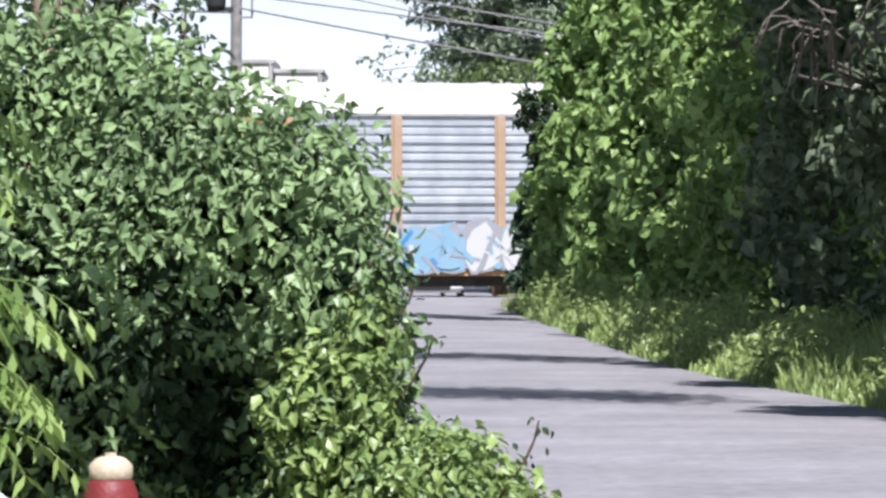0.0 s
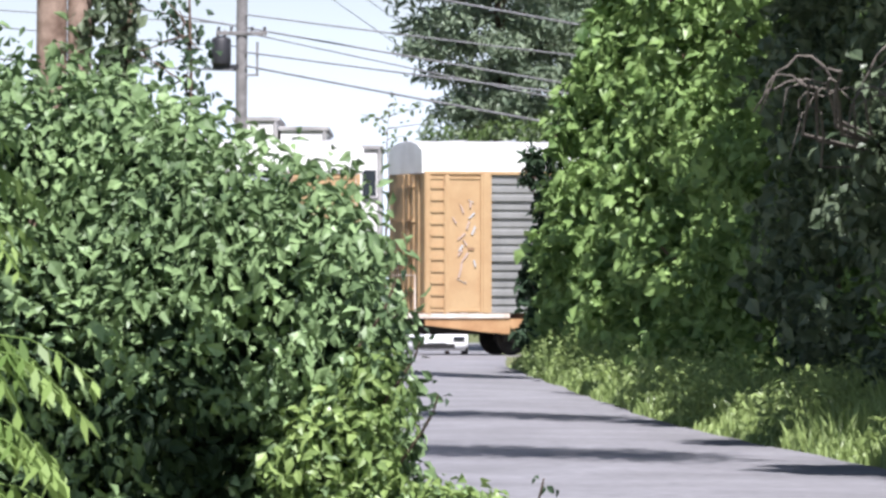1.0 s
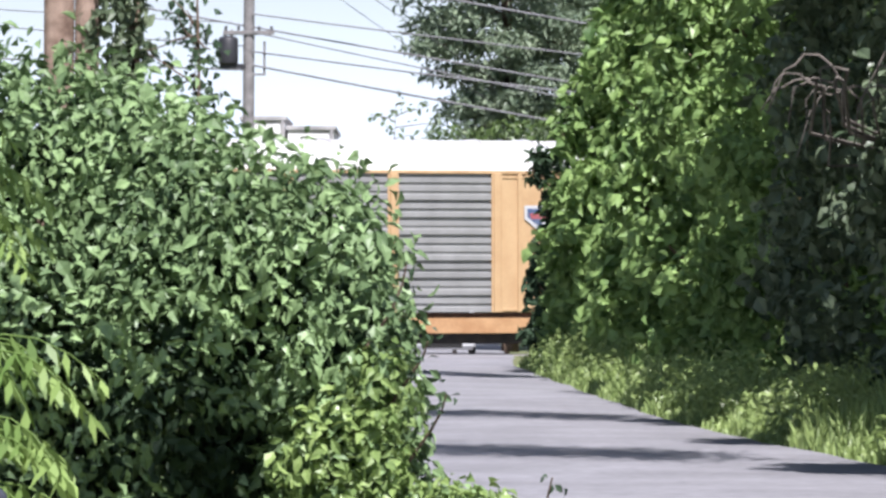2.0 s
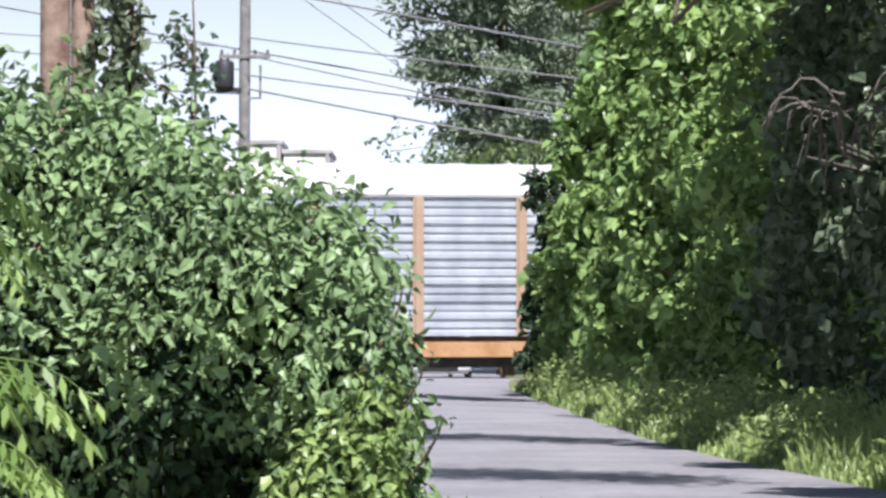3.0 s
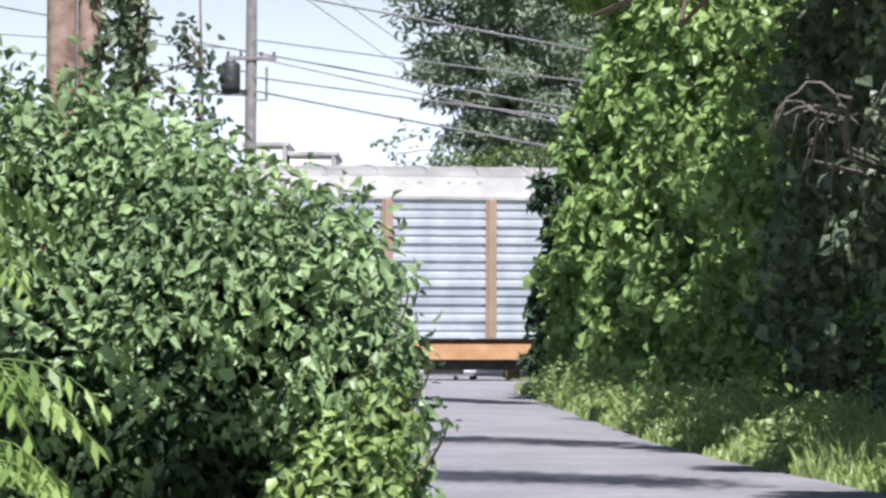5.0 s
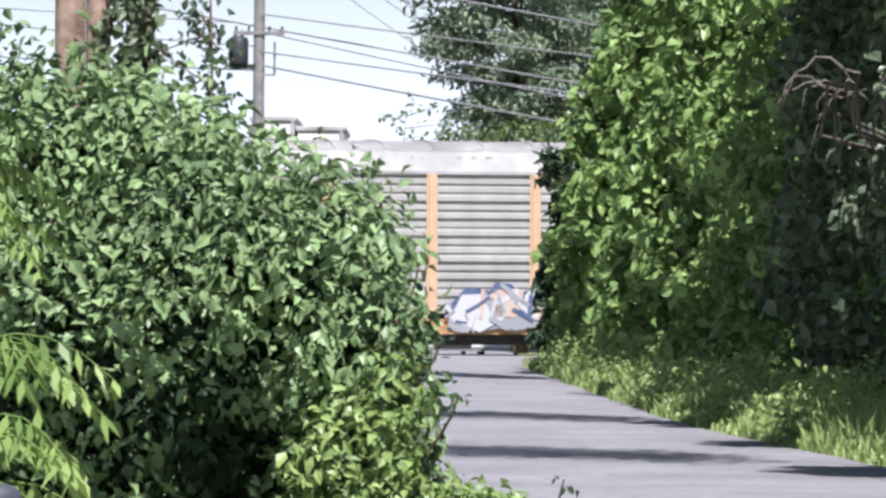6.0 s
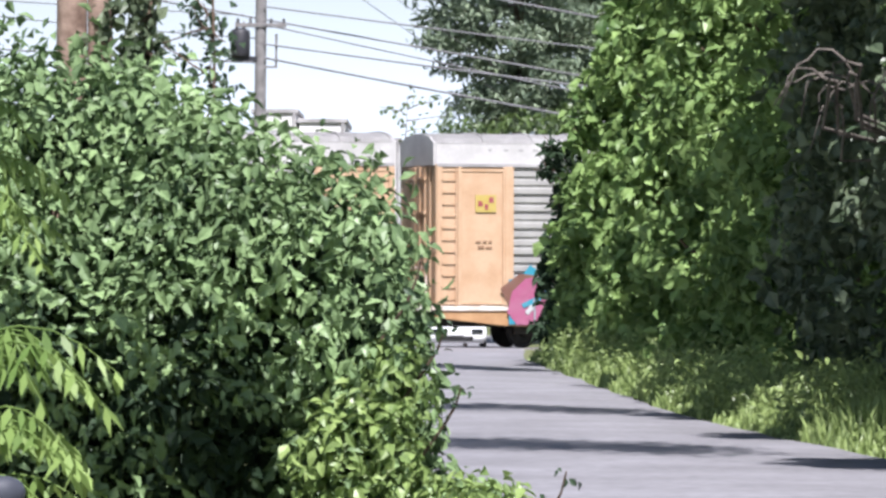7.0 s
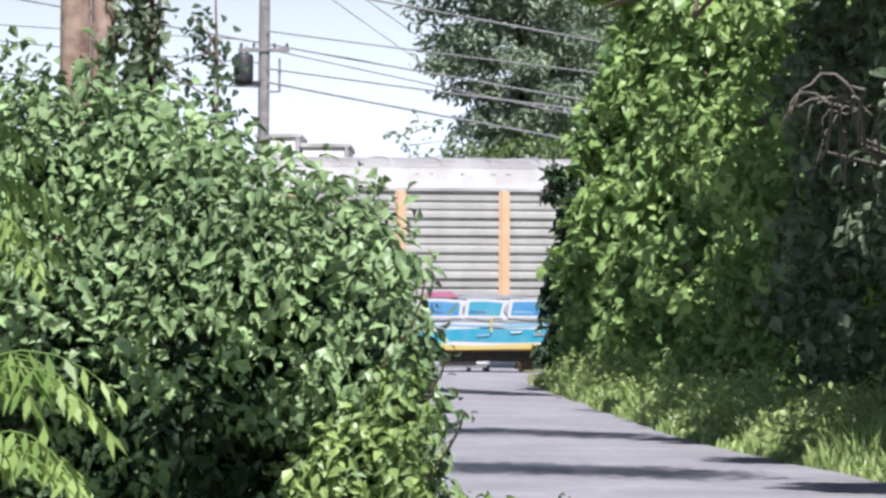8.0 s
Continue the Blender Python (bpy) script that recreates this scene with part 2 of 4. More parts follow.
def prism(bm, outline, y0, y1):
    """Extrude an outline in x, z between two depths y."""
    a = [bm.verts.new((x, y0, z)) for x, z in outline]
    b = [bm.verts.new((x, y1, z)) for x, z in outline]
    bm.faces.new(a), bm.faces.new(b[::-1])
    for i in range(len(a)):
        j = (i + 1) % len(a)
        bm.faces.new((a[j], a[i], b[i], b[j]))
    bmesh.ops.recalc_face_normals(bm, faces=bm.faces[:])
    return bm


def unit(v):
    return v / np.maximum(np.linalg.norm(v, axis=1, keepdims=True), 1e-9)


def leaves_mesh(name, pts, outward, size, mat, rng, wide=0.6, droop=0.7, spread=0.7):
    """Folded, pointed leaves at points: each six corners and four faces, hanging outwards and down."""
    n = len(pts)
    nor = unit(outward + spread * rng.normal(size=(n, 3)) + np.array([0, 0, 0.35]))
    tip = rng.normal(size=(n, 3)) + outward * 0.4 - droop * np.array([0, 0, 1.6])
    tip = unit(tip - nor * np.sum(tip * nor, axis=1, keepdims=True))
    side = np.cross(nor, tip)
    s = size * rng.uniform(0.6, 1.35, (n, 1))
    w = s * wide * 0.5 * rng.uniform(0.75, 1.2, (n, 1))
    fold = nor * s * 0.14
    v = np.stack([pts, pts + tip * s * 0.4 + side * w + fold, pts + tip * s * 0.4 - side * w + fold, pts + tip * s * 0.45,
                  pts + tip * s - nor * s * 0.16, pts + tip * s * 0.75 + side * w * 0.6 + fold * 0.3, pts + tip * s * 0.75 - side * w * 0.6 + fold * 0.3], axis=1).reshape(-1, 3)
    faces = []
    for k in range(n):
        o = 7 * k
        faces += [(o, o + 3, o + 1), (o, o + 2, o + 3), (o + 1, o + 3, o + 4, o + 5), (o + 3, o + 2, o + 6, o + 4)]
    me = bpy.data.meshes.new(name)
    me.from_pydata(v.tolist(), [], faces)
    me.materials.append(mat)
    return me


def scatter(clumps, count, rng, inner=0.35, keep=0.78, lumpy=0.16):
    """Points near the surface of overlapping lumps, with their outward ways; what lies deep inside another lump is left out."""
    c, r = np.array([k[0] for k in clumps], float), np.array([k[1] for k in clumps], float)
    area = (r[:, 0] * r[:, 1] + r[:, 1] * r[:, 2] + r[:, 0] * r[:, 2])
    which = rng.choice(len(c), count, p=area / area.sum())
    d = unit(rng.normal(size=(count, 3)))
    ph = np.sin(d[:, :1] * 7 + which[:, None]) * np.sin(d[:, 1:2] * 6 + 2 * which[:, None]) * np.sin(d[:, 2:] * 8 + which[:, None] * 3)
    rad = 1 + lumpy * 1.2 * ph + np.clip(rng.normal(size=(count, 1)), -2, 1.6) * lumpy * 0.3 - inner * rng.random((count, 1)) ** 2
    p = c[which] + d * r[which] * rad
    ok = np.ones(count, bool)
    for i in range(len(c)):
        ok &= (which == i) | (np.sum(((p - c[i]) / r[i]) ** 2, axis=1) > keep ** 2)
    return p[ok], unit(d / r[which])[ok]


def edge_x(y):
    """The road's right edge at a distance y."""
    ys = (-20, 20, 35, 45, 51.8, 58.5, 66, 75, 93, 111.6, 124.6, 132, 140, 220)
    xs = (9.2, 6.9, 5.7, 4.75, 4.12, 3.52, 3.02, 2.66, 2.2, 1.77, 1.44, 1.46, 1.6, 2.0)
    return float(np.mean(np.interp([y - 3, y - 1.5, y, y + 1.5, y + 3], ys, xs)))


def left_edge_x(y):
    """The road's left edge, behind the bush."""
    return 0.85 - 0.0335 * y + 0.000035 * (y - 90) ** 2


# ---- ground and road ----
def ground_height(y):
    return 0.0 if y < 150 else -0.28 * min(1.0, (y - 150) / 6.0)


def build_ground():
    bm = bmesh.new()
    ys = [-300, -50, 0, 30, 60, 90, 120, 135, 142, 150, 152, 154, 156, 170, 200, 300, 800, 2500]
    xs = [-2500, -400, -60, -12, 12, 60, 400, 2500]
    grid = [[bm.verts.new((x, y, ground_height(y) - 0.03)) for x in xs] for y in ys]
    for a, b in zip(grid, grid[1:]):
        for i in range(len(xs) - 1):
            bm.faces.new((a[i], a[i + 1], b[i + 1], b[i]))
    tagged(part("ground", bm, SOIL), "grassy brown-green soil reaching to the horizon", "ground", kind="structure")
    bm = bmesh.new()
    rows = []
    rng = random.Random(4)
    for i in range(120):
        y = -20 + i * 2.0
        z = ground_height(y)
        right = edge_x(y) + rng.uniform(-0.05, 0.05)
        left = left_edge_x(y) + rng.uniform(-0.06, 0.06)
        mid = (left + right) / 2
        rows.append([bm.verts.new((left, y, z - 0.028)), bm.verts.new((left + 0.03, y, z + 0.004)), bm.verts.new((mid, y, z + 0.03)), bm.verts.new((right - 0.03, y, z + 0.004)), bm.verts.new((right, y, z - 0.028))])
    for a, b in zip(rows, rows[1:]):
        for k in range(4):
            bm.faces.new((a[k], a[k + 1], b[k + 1], b[k]))
    tagged(part("road", bm, ASPHALT, smooth=True), "narrow worn pale grey asphalt road", "road", kind="structure")


build_ground()

# ---- railway: a straight line that crosses the road at a slant ----
ALONG = 17.0
TRACK0 = Vector((0, 146.5, 0))
U = Vector((math.cos(radians(ALONG)), math.sin(radians(ALONG)), 0))
NEAR = Vector((math.sin(radians(ALONG)), -math.cos(radians(ALONG)), 0))
TRACK = Matrix.Translation(TRACK0 - NEAR * 1.6) @ Matrix.Rotation(radians(ALONG), 4, "Z")


def build_railway():
    bm = bmesh.new()
    prism(bm, [(-2.6, -0.3), (-1.9, -0.07), (1.9, -0.07), (2.6, -0.3)], -150, 150)
    bed = part("track_bed", bm, BALLAST)
    bed.matrix_basis = TRACK @ Matrix.Rotation(radians(-90), 4, "Z")
    tagged(bed, "grey crushed stone ballast bed of the railway", "track bed", kind="structure")
    track = thing("railway_track", TRACK, "rusty steel railway track crossing the road", "railway track")
    for y in (-0.75, 0.75):
        bm = bmesh.new()
        box(bm, -150, 150, y - 0.035, y + 0.035, -0.05, 0.0)
        box(bm, -150, 150, y - 0.07, y + 0.07, -0.12, -0.095)
        box(bm, -150, 150, y - 0.012, y + 0.012, -0.1, -0.04)
        part("rail", bm, RAIL, track)
    tie = mesh_of("sleeper", boxed(-0.12, 0.12, -1.3, 1.3, -0.22, -0.062, bevel=0.01), RUST)
    for i in range(120):
        ob = part("sleeper", tie, None, track)
        ob.location = (-36 + i * 0.6, 0, 0)
    deck = thing("crossing_deck", TRACK, "pale concrete crossing panels between the rails", "crossing deck")
    for y0, y1 in ((-1.75, -0.83), (-0.66, 0.66), (0.83, 1.75)):
        for k in range(3):
            part("panel", boxed(-3.6 + k * 2.1, -1.52 + k * 2.1, y0, y1, -0.055, 0.0, bevel=0.012), BALLAST, deck)


build_railway()


# ---- the train: two-storey car-carrier wagons ----
LENGTH, PITCH, HALF = 27.2, 28.35, 1.6
SPEED = PITCH / 1.5
CACHE = {}


def cached(key, make):
    if key not in CACHE:
        CACHE[key] = make()
    return CACHE[key]


def panel_mesh(width, mat):
    """A corrugated side panel: sixteen horizontal ribs with slots between three tiers."""
    bm = bmesh.new()
    prof = []
    ribs, h = 16, 3.6 / 16
    for i in range(ribs):
        z0 = 1.12 + i * h
        deep = (0.045, 0.08, 0.03, 0.095, 0.05, 0.11, 0.035)[i % 7]
        prof += [(0.0, z0), (0.0, z0 + h * 0.52), (deep, z0 + h * 0.62), (deep, z0 + h * 0.9)]
    prof.append((0.0, 4.72))
    a = [bm.verts.new((0, d, z)) for d, z in prof]
    b = [bm.verts.new((width, d, z)) for d, z in prof]
    for i in range(len(a) - 1):
        bm.faces.new((a[i], b[i], b[i + 1], a[i + 1]))
    back = [bm.verts.new(v) for v in ((0, 0.12, 1.12), (width, 0.12, 1.12), (width, 0.12, 4.72), (0, 0.12, 4.72))]
    bm.faces.new(back[::-1])
    return mesh_of("side_panel", bm, mat)


def painted_bay(wagon_ob, m, width, mat):
    """A flat painted sheet with raised stiles, a centre seam and cross rails."""
    key = (round(width, 2), mat.name)
    bay = part("painted_bay", cached(("plate", key), lambda: mesh_of("plate", boxed(0.0, width, 0.01, 0.09, 1.12, 4.72), mat)), None, wagon_ob)
    bay.matrix_basis = m
    stile = cached(("stile", mat.name), lambda: mesh_of("stile", boxed(-0.05, 0.05, -0.05, 0.012, 1.12, 4.72, bevel=0.008), mat))
    rail = cached(("bay_rail", key), lambda: mesh_of("bay_rail", boxed(0.1, width - 0.1, -0.015, 0.012, 0.0, 0.07, bevel=0.006), mat))
    for x in (0.06, min(0.62, width * 0.36), width - 0.1):
        part("stile", stile, None, bay).location = (x, 0, 0)
    for z in (1.14, 4.6):
        part("cross_rail", rail, None, bay).location = (0, 0, z)


def stencil_mesh(seed):
    """Rows of small plain bars where stencilled lines cannot be read."""
    rng = random.Random(seed)
    bm = bmesh.new()
    for z in (2.75, 2.6, 1.75):
        x = rng.uniform(0.1, 0.3)
        while x < 0.85:
            w = rng.uniform(0.08, 0.22)
            if rng.random() < 0.7 and 0.3 < x < 0.75:
                box(bm, x, x + w, -0.016, -0.009, z, z + rng.choice((0.05, 0.08)))
            x += w + 0.05
    return mesh_of("stencil", bm, INK)


def spray_part(name, outline, key, wagon, y, lift):
    outline = [(x, max(z, 0.6 + 0.012 * (i % 3))) for i, (x, z) in enumerate(outline)]
    bm = bmesh.new()
    a = [bm.verts.new((x, y - lift, z)) for x, z in outline]
    b = [bm.verts.new((x, y - lift + 0.012, z)) for x, z in outline]
    bm.faces.new(a), bm.faces.new(b[::-1])
    for i in range(len(a)):
        j = (i + 1) % len(a)
        bm.faces.new((a[j], a[i], b[i], b[j]))
    bmesh.ops.recalc_face_normals(bm, faces=bm.faces[:])
    bmesh.ops.triangulate(bm, faces=bm.faces[:])
    return part(name, bm, SPRAY[key], wagon)


def blob(rng, cx, cz, rx, rz, n=10, rough=0.3):
    """An uneven rounded outline."""
    return [(cx + rx * math.cos(a) * (1 + rng.uniform(-rough, rough)), cz + rz * math.sin(a) * (1 + rng.uniform(-rough, rough))) for a in (2 * math.pi * k / n for k in range(n))]


def graffiti(wagon, x0, x1, colours, seed, top=2.2, style="letters", strokes=9):
    """Spray-painted shapes along the lower side: a ground colour, swelling letters and dark outlines."""
    rng = random.Random(seed)
    y = -HALF - 0.085
    if style == "windows":
        strips = [("white", 0.62, 1.98), ("teal", 0.8, 1.14), ("sky", 1.2, 1.27), ("grey", 1.32, 1.36), ("yellow", 0.6, 0.72), ("grey", 1.92, 1.99)]
        for i, (key, z0, z1) in enumerate(strips):
            n = max(6, int((x1 - x0) * 1.2))
            xs = [x0 + (x1 - x0) * k / n for k in range(n + 1)]
            spray_part("painted_band", [(x, z0 + rng.uniform(-0.02, 0.03)) for x in xs] + [(x, z1 + rng.uniform(-0.05, 0.06)) for x in xs[::-1]], key, wagon, y, 0.006 * i)
        x = x0 + 0.15
        while x < x1 - 1.3:
            w = rng.uniform(0.85, 1.15)
            s = rng.uniform(-0.06, 0.1)
            spray_part("painted_frame", blob(rng, x + w / 2, 1.66, w * 0.66, 0.3, 14, 0.08), "grey", wagon, y, 0.04)
            spray_part("painted_surround", [(x - 0.09, 1.43), (x + w + 0.08, 1.42), (x + w + s + 0.09, 1.9), (x + s - 0.07, 1.93)], "white", wagon, y, 0.044)
            spray_part("painted_pane", [(x, 1.5), (x + w, 1.49), (x + w + s + 0.02, 1.82), (x + w * 0.5 + s, 1.86), (x + s, 1.85)], rng.choice(("blue", "blue", "teal")), wagon, y, 0.048)
            spray_part("painted_gleam", [(x + 0.06, 1.56), (x + w * 0.6, 1.55), (x + w * 0.55, 1.6), (x + 0.08, 1.62)], rng.choice(("sky", "navy")), wagon, y, 0.052)
            for q in range(3):
                px, pz = x + rng.uniform(0, w), rng.uniform(0.84, 1.2)
                spray_part("painted_stroke", [(px, pz), (px + rng.uniform(0.2, 0.5), pz + rng.uniform(-0.04, 0.04)), (px + rng.uniform(0.2, 0.45), pz + 0.06), (px, pz + 0.05)], rng.choice(("white", "sky", "blue", "grey")), wagon, y, 0.036 + 0.004 * q)
            if rng.random() < 0.5:
                spray_part("painted_cap", [(x, 1.97), (x + w, 1.96), (x + w * 0.8, 2.12), (x + w * 0.2, 2.1)], rng.choice(("red", "magenta", "brown")), wagon, y, 0.056)
            if rng.random() < 0.3:
                spray_part("painted_bar", [(x + w * 0.7, 1.06), (x + w * 0.76, 1.06), (x + w * 0.78, 1.46), (x + w * 0.72, 1.46)], rng.choice(("salmon", "yellow", "yellow")), wagon, y, 0.06)
            x += w + rng.uniform(0.14, 0.3)
        return
    n = max(8, int((x1 - x0) * 1.6))
    xs = [x0 + (x1 - x0) * k / n for k in range(n + 1)]
    spray_part("painted_ground", [(x, 0.72 + rng.uniform(-0.1, 0.08)) for x in xs] + [(x, top * rng.uniform(0.78, 0.95)) for x in xs[::-1]], colours[0], wagon, y, 0.0)
    x = x0
    tall = (top - 0.75) / 2
    while x < x1 - 0.3:
        w = rng.uniform(0.8, 1.5)
        cx, cz = x + w / 2, rng.uniform(1.1, 1.45)
        spray_part("painted_outline", blob(rng, cx, cz, w * 0.55, tall * 1.03, 9, 0.3), colours[-1], wagon, y, 0.006)
        spray_part("painted_letter", blob(rng, cx, cz, w * 0.52, tall * 0.96, 9, 0.3), rng.choice(colours[1:-1]), wagon, y, 0.012)
        for k in range(strokes):
            a, h = rng.uniform(-1.5, 1.5), rng.uniform(0.3, 0.8)
            px, pz, q = cx + rng.uniform(-0.5, 0.5) * w, cz + rng.uniform(-0.7, 0.6) * tall, rng.uniform(0.02, 0.07)
            dx, dz = math.sin(a) * h / 2, math.cos(a) * h / 2
            nx, nz = math.cos(a) * q, -math.sin(a) * q
            spray_part("painted_stroke", [(px - dx - nx, pz - dz - nz), (px - dx + nx, pz - dz + nz), (px + nx * 1.6, pz + nz * 1.6), (px + dx + nx, pz + dz + nz), (px + dx - nx, pz + dz - nz), (px - nx * 0.6, pz - nz * 0.6)],
                       rng.choice((*colours, colours[-1], colours[0], "white", "grey")), wagon, y, 0.018 + 0.003 * k)
        spray_part("painted_blot", blob(rng, x + rng.uniform(0, w), rng.uniform(0.66, 0.85), rng.uniform(0.12, 0.3), 0.09, 9), rng.choice(colours[:-1]), wagon, y, 0.044)
        x += w * rng.uniform(0.75, 0.95)


def wheelset_mesh():
    bm = bmesh.new()
    for y in (-0.75, 0.75):
        s = -1 if y < 0 else 1
        m = Matrix.Translation((0, y, 0)) @ Matrix.Rotation(radians(-90 * s), 4, "X")
        lathe(bm, [(0.02, 0.08), (0.13, 0.08), (0.15, 0.03), (0.32, 0.02), (0.34, 0.065), (0.42, 0.06), (0.425, -0.04), (0.45, -0.05), (0.45, -0.075), (0.02, -0.07)], 20, m)
    cyl(bm, (0, -0.95, 0), (0, 0.95, 0), 0.085, 0.085, 10)
    return mesh_of("wheelset", bm, BLACK)


WHEELSETS = []


def truck(wagon, x):
    bm = bmesh.new()
    for s in (-1, 1):
        y0, y1 = s * 1.0 - 0.06, s * 1.0 + 0.06
        prism(bm, [(x - 1.2, 0.38), (x - 1.2, 0.56), (x - 0.5, 0.74), (x + 0.5, 0.74), (x + 1.2, 0.56), (x + 1.2, 0.38), (x + 0.5, 0.3), (x - 0.5, 0.3)], y0, y1)
    box(bm, x - 0.22, x + 0.22, -1.0, 1.0, 0.35, 0.62)
    t = part("bogie", bm, BLACK, wagon, "black cast-steel bogie frame")
    for dx in (-0.87, 0.87):
        w = part("wheelset", cached("wheelset", wheelset_mesh), None, t, "black steel wheels on their axle")
        w.location = (x + dx, 0, 0.45)
        WHEELSETS.append(w)


def wagon(label, bays, panel, paint, post, roof, seed, corner=None):
    """One wagon. Its own space: x along the train from the leading end, y towards the far side, z from the rail."""
    rng = random.Random(seed)
    w = thing("car_carrier_wagon", Matrix(), label, "railway wagon", "wagons of the train")
    # underframe
    bm = boxed(0.0, LENGTH, -0.35, 0.35, 0.55, 0.98)
    box(bm, 5.0, LENGTH - 5.0, -1.2, 1.2, 0.29, 0.7, bevel=0.04)
    for k in range(9):
        box(bm, 1.6 + k * 3, 1.75 + k * 3, -HALF + 0.1, HALF - 0.1, 0.7, 0.97)
    part("underframe", bm, BLACK, w, "black steel underframe")
    for s in (-1, 1):
        y0, y1 = sorted((s * HALF, s * (HALF - 0.14)))
        bm = prism(bmesh.new(), [(0.0, 0.97), (LENGTH, 0.97), (LENGTH, 0.8), (LENGTH - 1.6, 0.62), (LENGTH - 2.2, 0.57), (2.2, 0.57), (1.6, 0.62), (0.0, 0.8)], y0, y1)
        part("side_sill", bm, SILL, w, "rust-stained orange side sill")
        for x0, x1 in ((-0.5, 2.3), (LENGTH - 2.3, LENGTH + 0.5)):
            yy = sorted((s * (HALF + 0.05), s * (HALF - 0.2)))
            part("platform", boxed(x0, x1, yy[0], yy[1], 0.975, 1.1, bevel=0.015), PALE, w, "pale worn end platform edge")
    part("deck", boxed(0.05, LENGTH - 0.05, -HALF + 0.15, HALF - 0.15, 0.985, 1.1), RUST, w)
    # sides, bay by bay, on both sides
    for s in (-1, 1):
        x = 0.0
        for i, (bw, kind) in enumerate(bays):
            at = Matrix.Translation((x, -HALF, 0)) if s < 0 else Matrix.Translation((x + bw, HALF, 0)) @ Matrix.Rotation(math.pi, 4, "Z")
            if kind == "p":
                part("side_panel", cached(("panel", round(bw, 2), panel.name), lambda: panel_mesh(bw, panel)), None, w).matrix_basis = at
            else:
                painted_bay(w, at, bw, paint)
            if kind != "p" and s < 0:
                st = part("stencil", cached(("stencil", (seed + i) % 5), lambda: stencil_mesh(seed + i)), None, w)
                st["kind"] = "stuff"
                st.location = (x + (bw - 1.0) * 0.7, -HALF, 0)
            if i:
                pm = cached(("post", post.name), lambda: mesh_of("post", box(boxed(-0.09, 0.09, -0.07, 0.0, 1.11, 4.74, bevel=0.01), -0.15, 0.15, -0.02, 0.0, 1.11, 4.74), post))
                ob = part("post", pm, None, w)
                ob.matrix_basis = Matrix.Translation((x, s * HALF, 0)) @ (Matrix() if s < 0 else Matrix.Rotation(math.pi, 4, "Z"))
            x += bw
        # ladder by each end
        for x0 in (0.1, LENGTH - 0.52):
            bm = bmesh.new()
            y = s * (HALF + 0.045)
            for xx in (x0, x0 + 0.42):
                box(bm, xx - 0.018, xx + 0.018, y - 0.02, y + 0.02, 1.05, 4.7)
            for k in range(11):
                box(bm, x0, x0 + 0.42, y - 0.012, y + 0.012, 1.3 + 0.31 * k, 1.32 + 0.31 * k)
            part("ladder", bm, paint, w)
        yy = sorted((s * (HALF + 0.03), s * (HALF - 0.06)))
        part("top_rail", boxed(0, LENGTH, yy[0], yy[1], 4.73, 4.81), paint if post is ORANGE else TRIM_GREY, w)
        part("roof_side", prism(bmesh.new(), [(0.0, 4.8), (LENGTH, 4.8), (LENGTH, 5.36), (0.0, 5.36)], *sorted((s * (HALF - 0.03), s * (HALF - 0.13)))), roof, w, "white upper side sheet")
    if roof is ROOF_DULL:
        for s in (-1, 1):
            bm = bmesh.new()
            for k in range(64):
                if rng.random() < 0.6:
                    yy = sorted((s * (HALF - 0.035), s * (HALF - 0.022)))
                    box(bm, 0.6 + k * 0.41, 0.6 + k * 0.41 + rng.uniform(0.05, 0.16), yy[0], yy[1], 5.14, 5.2)
            part("vent_slots", bm, TRIM_GREY, w, "row of small dark vent slots")["kind"] = "stuff"
    # roof: shallow ridges along a low arch, with cross seams
    bm = bmesh.new()
    sect = [(HALF - 0.02, 5.34), (HALF - 0.12, 5.46), (HALF * 0.7, 5.56), (HALF * 0.35, 5.62), (0, 5.63), (-HALF * 0.35, 5.62), (-HALF * 0.7, 5.56), (-HALF + 0.12, 5.46), (-HALF + 0.02, 5.34)]
    rings = []
    for k in range(20):
        x0, x1 = k * LENGTH / 20, (k + 1) * LENGTH / 20
        for xx, up in ((x0, 0), (x1 - 0.1, 0), (x1 - 0.09, 0.035), (x1 - 0.001, 0.035)):
            rings.append([bm.verts.new((xx, y, z + up)) for y, z in sect])
    for ra, rb in zip(rings, rings[1:]):
        for i in range(len(sect) - 1):
            bm.faces.new((ra[i], ra[i + 1], rb[i + 1], rb[i]))
    bmesh.ops.solidify(bm, geom=bm.faces[:], thickness=0.02)
    part("roof", bm, roof, w, "pale ribbed sheet-metal roof")
    # ends: two folded doors each, set in a frame
    for end, sx in ((0.0, 1), (LENGTH, -1)):
        for s in (-1, 1):
            bm = bmesh.new()
            for k in range(4):
                y0, y1 = s * (0.04 + k * 0.37), s * (0.38 + k * 0.37)
                bulge = 0.1 - 0.028 * k
                xx = sorted((end - sx * bulge, end + sx * 0.05))
                box(bm, xx[0], xx[1], min(y0, y1), max(y0, y1), 1.12, 4.75, bevel=0.012)
            for z in (1.7, 2.6, 3.5, 4.4):
                xx = sorted((end - sx * 0.115, end))
                box(bm, xx[0], xx[1], min(s * 0.1, s * 0.8), max(s * 0.1, s * 0.8), z, z + 0.07)
            part("end_door", bm, paint, w, "folded end door")
            xx = sorted((end - sx * 0.02, end + sx * 0.16))
            yy = sorted((s * (HALF + 0.02), s * (HALF - 0.12)))
            part("corner_post", boxed(xx[0], xx[1], yy[0], yy[1], 1.1, 5.36 if corner else 4.8, bevel=0.02), corner or paint, w)
        xx = sorted((end - sx * 0.07, end + sx * 0.06))
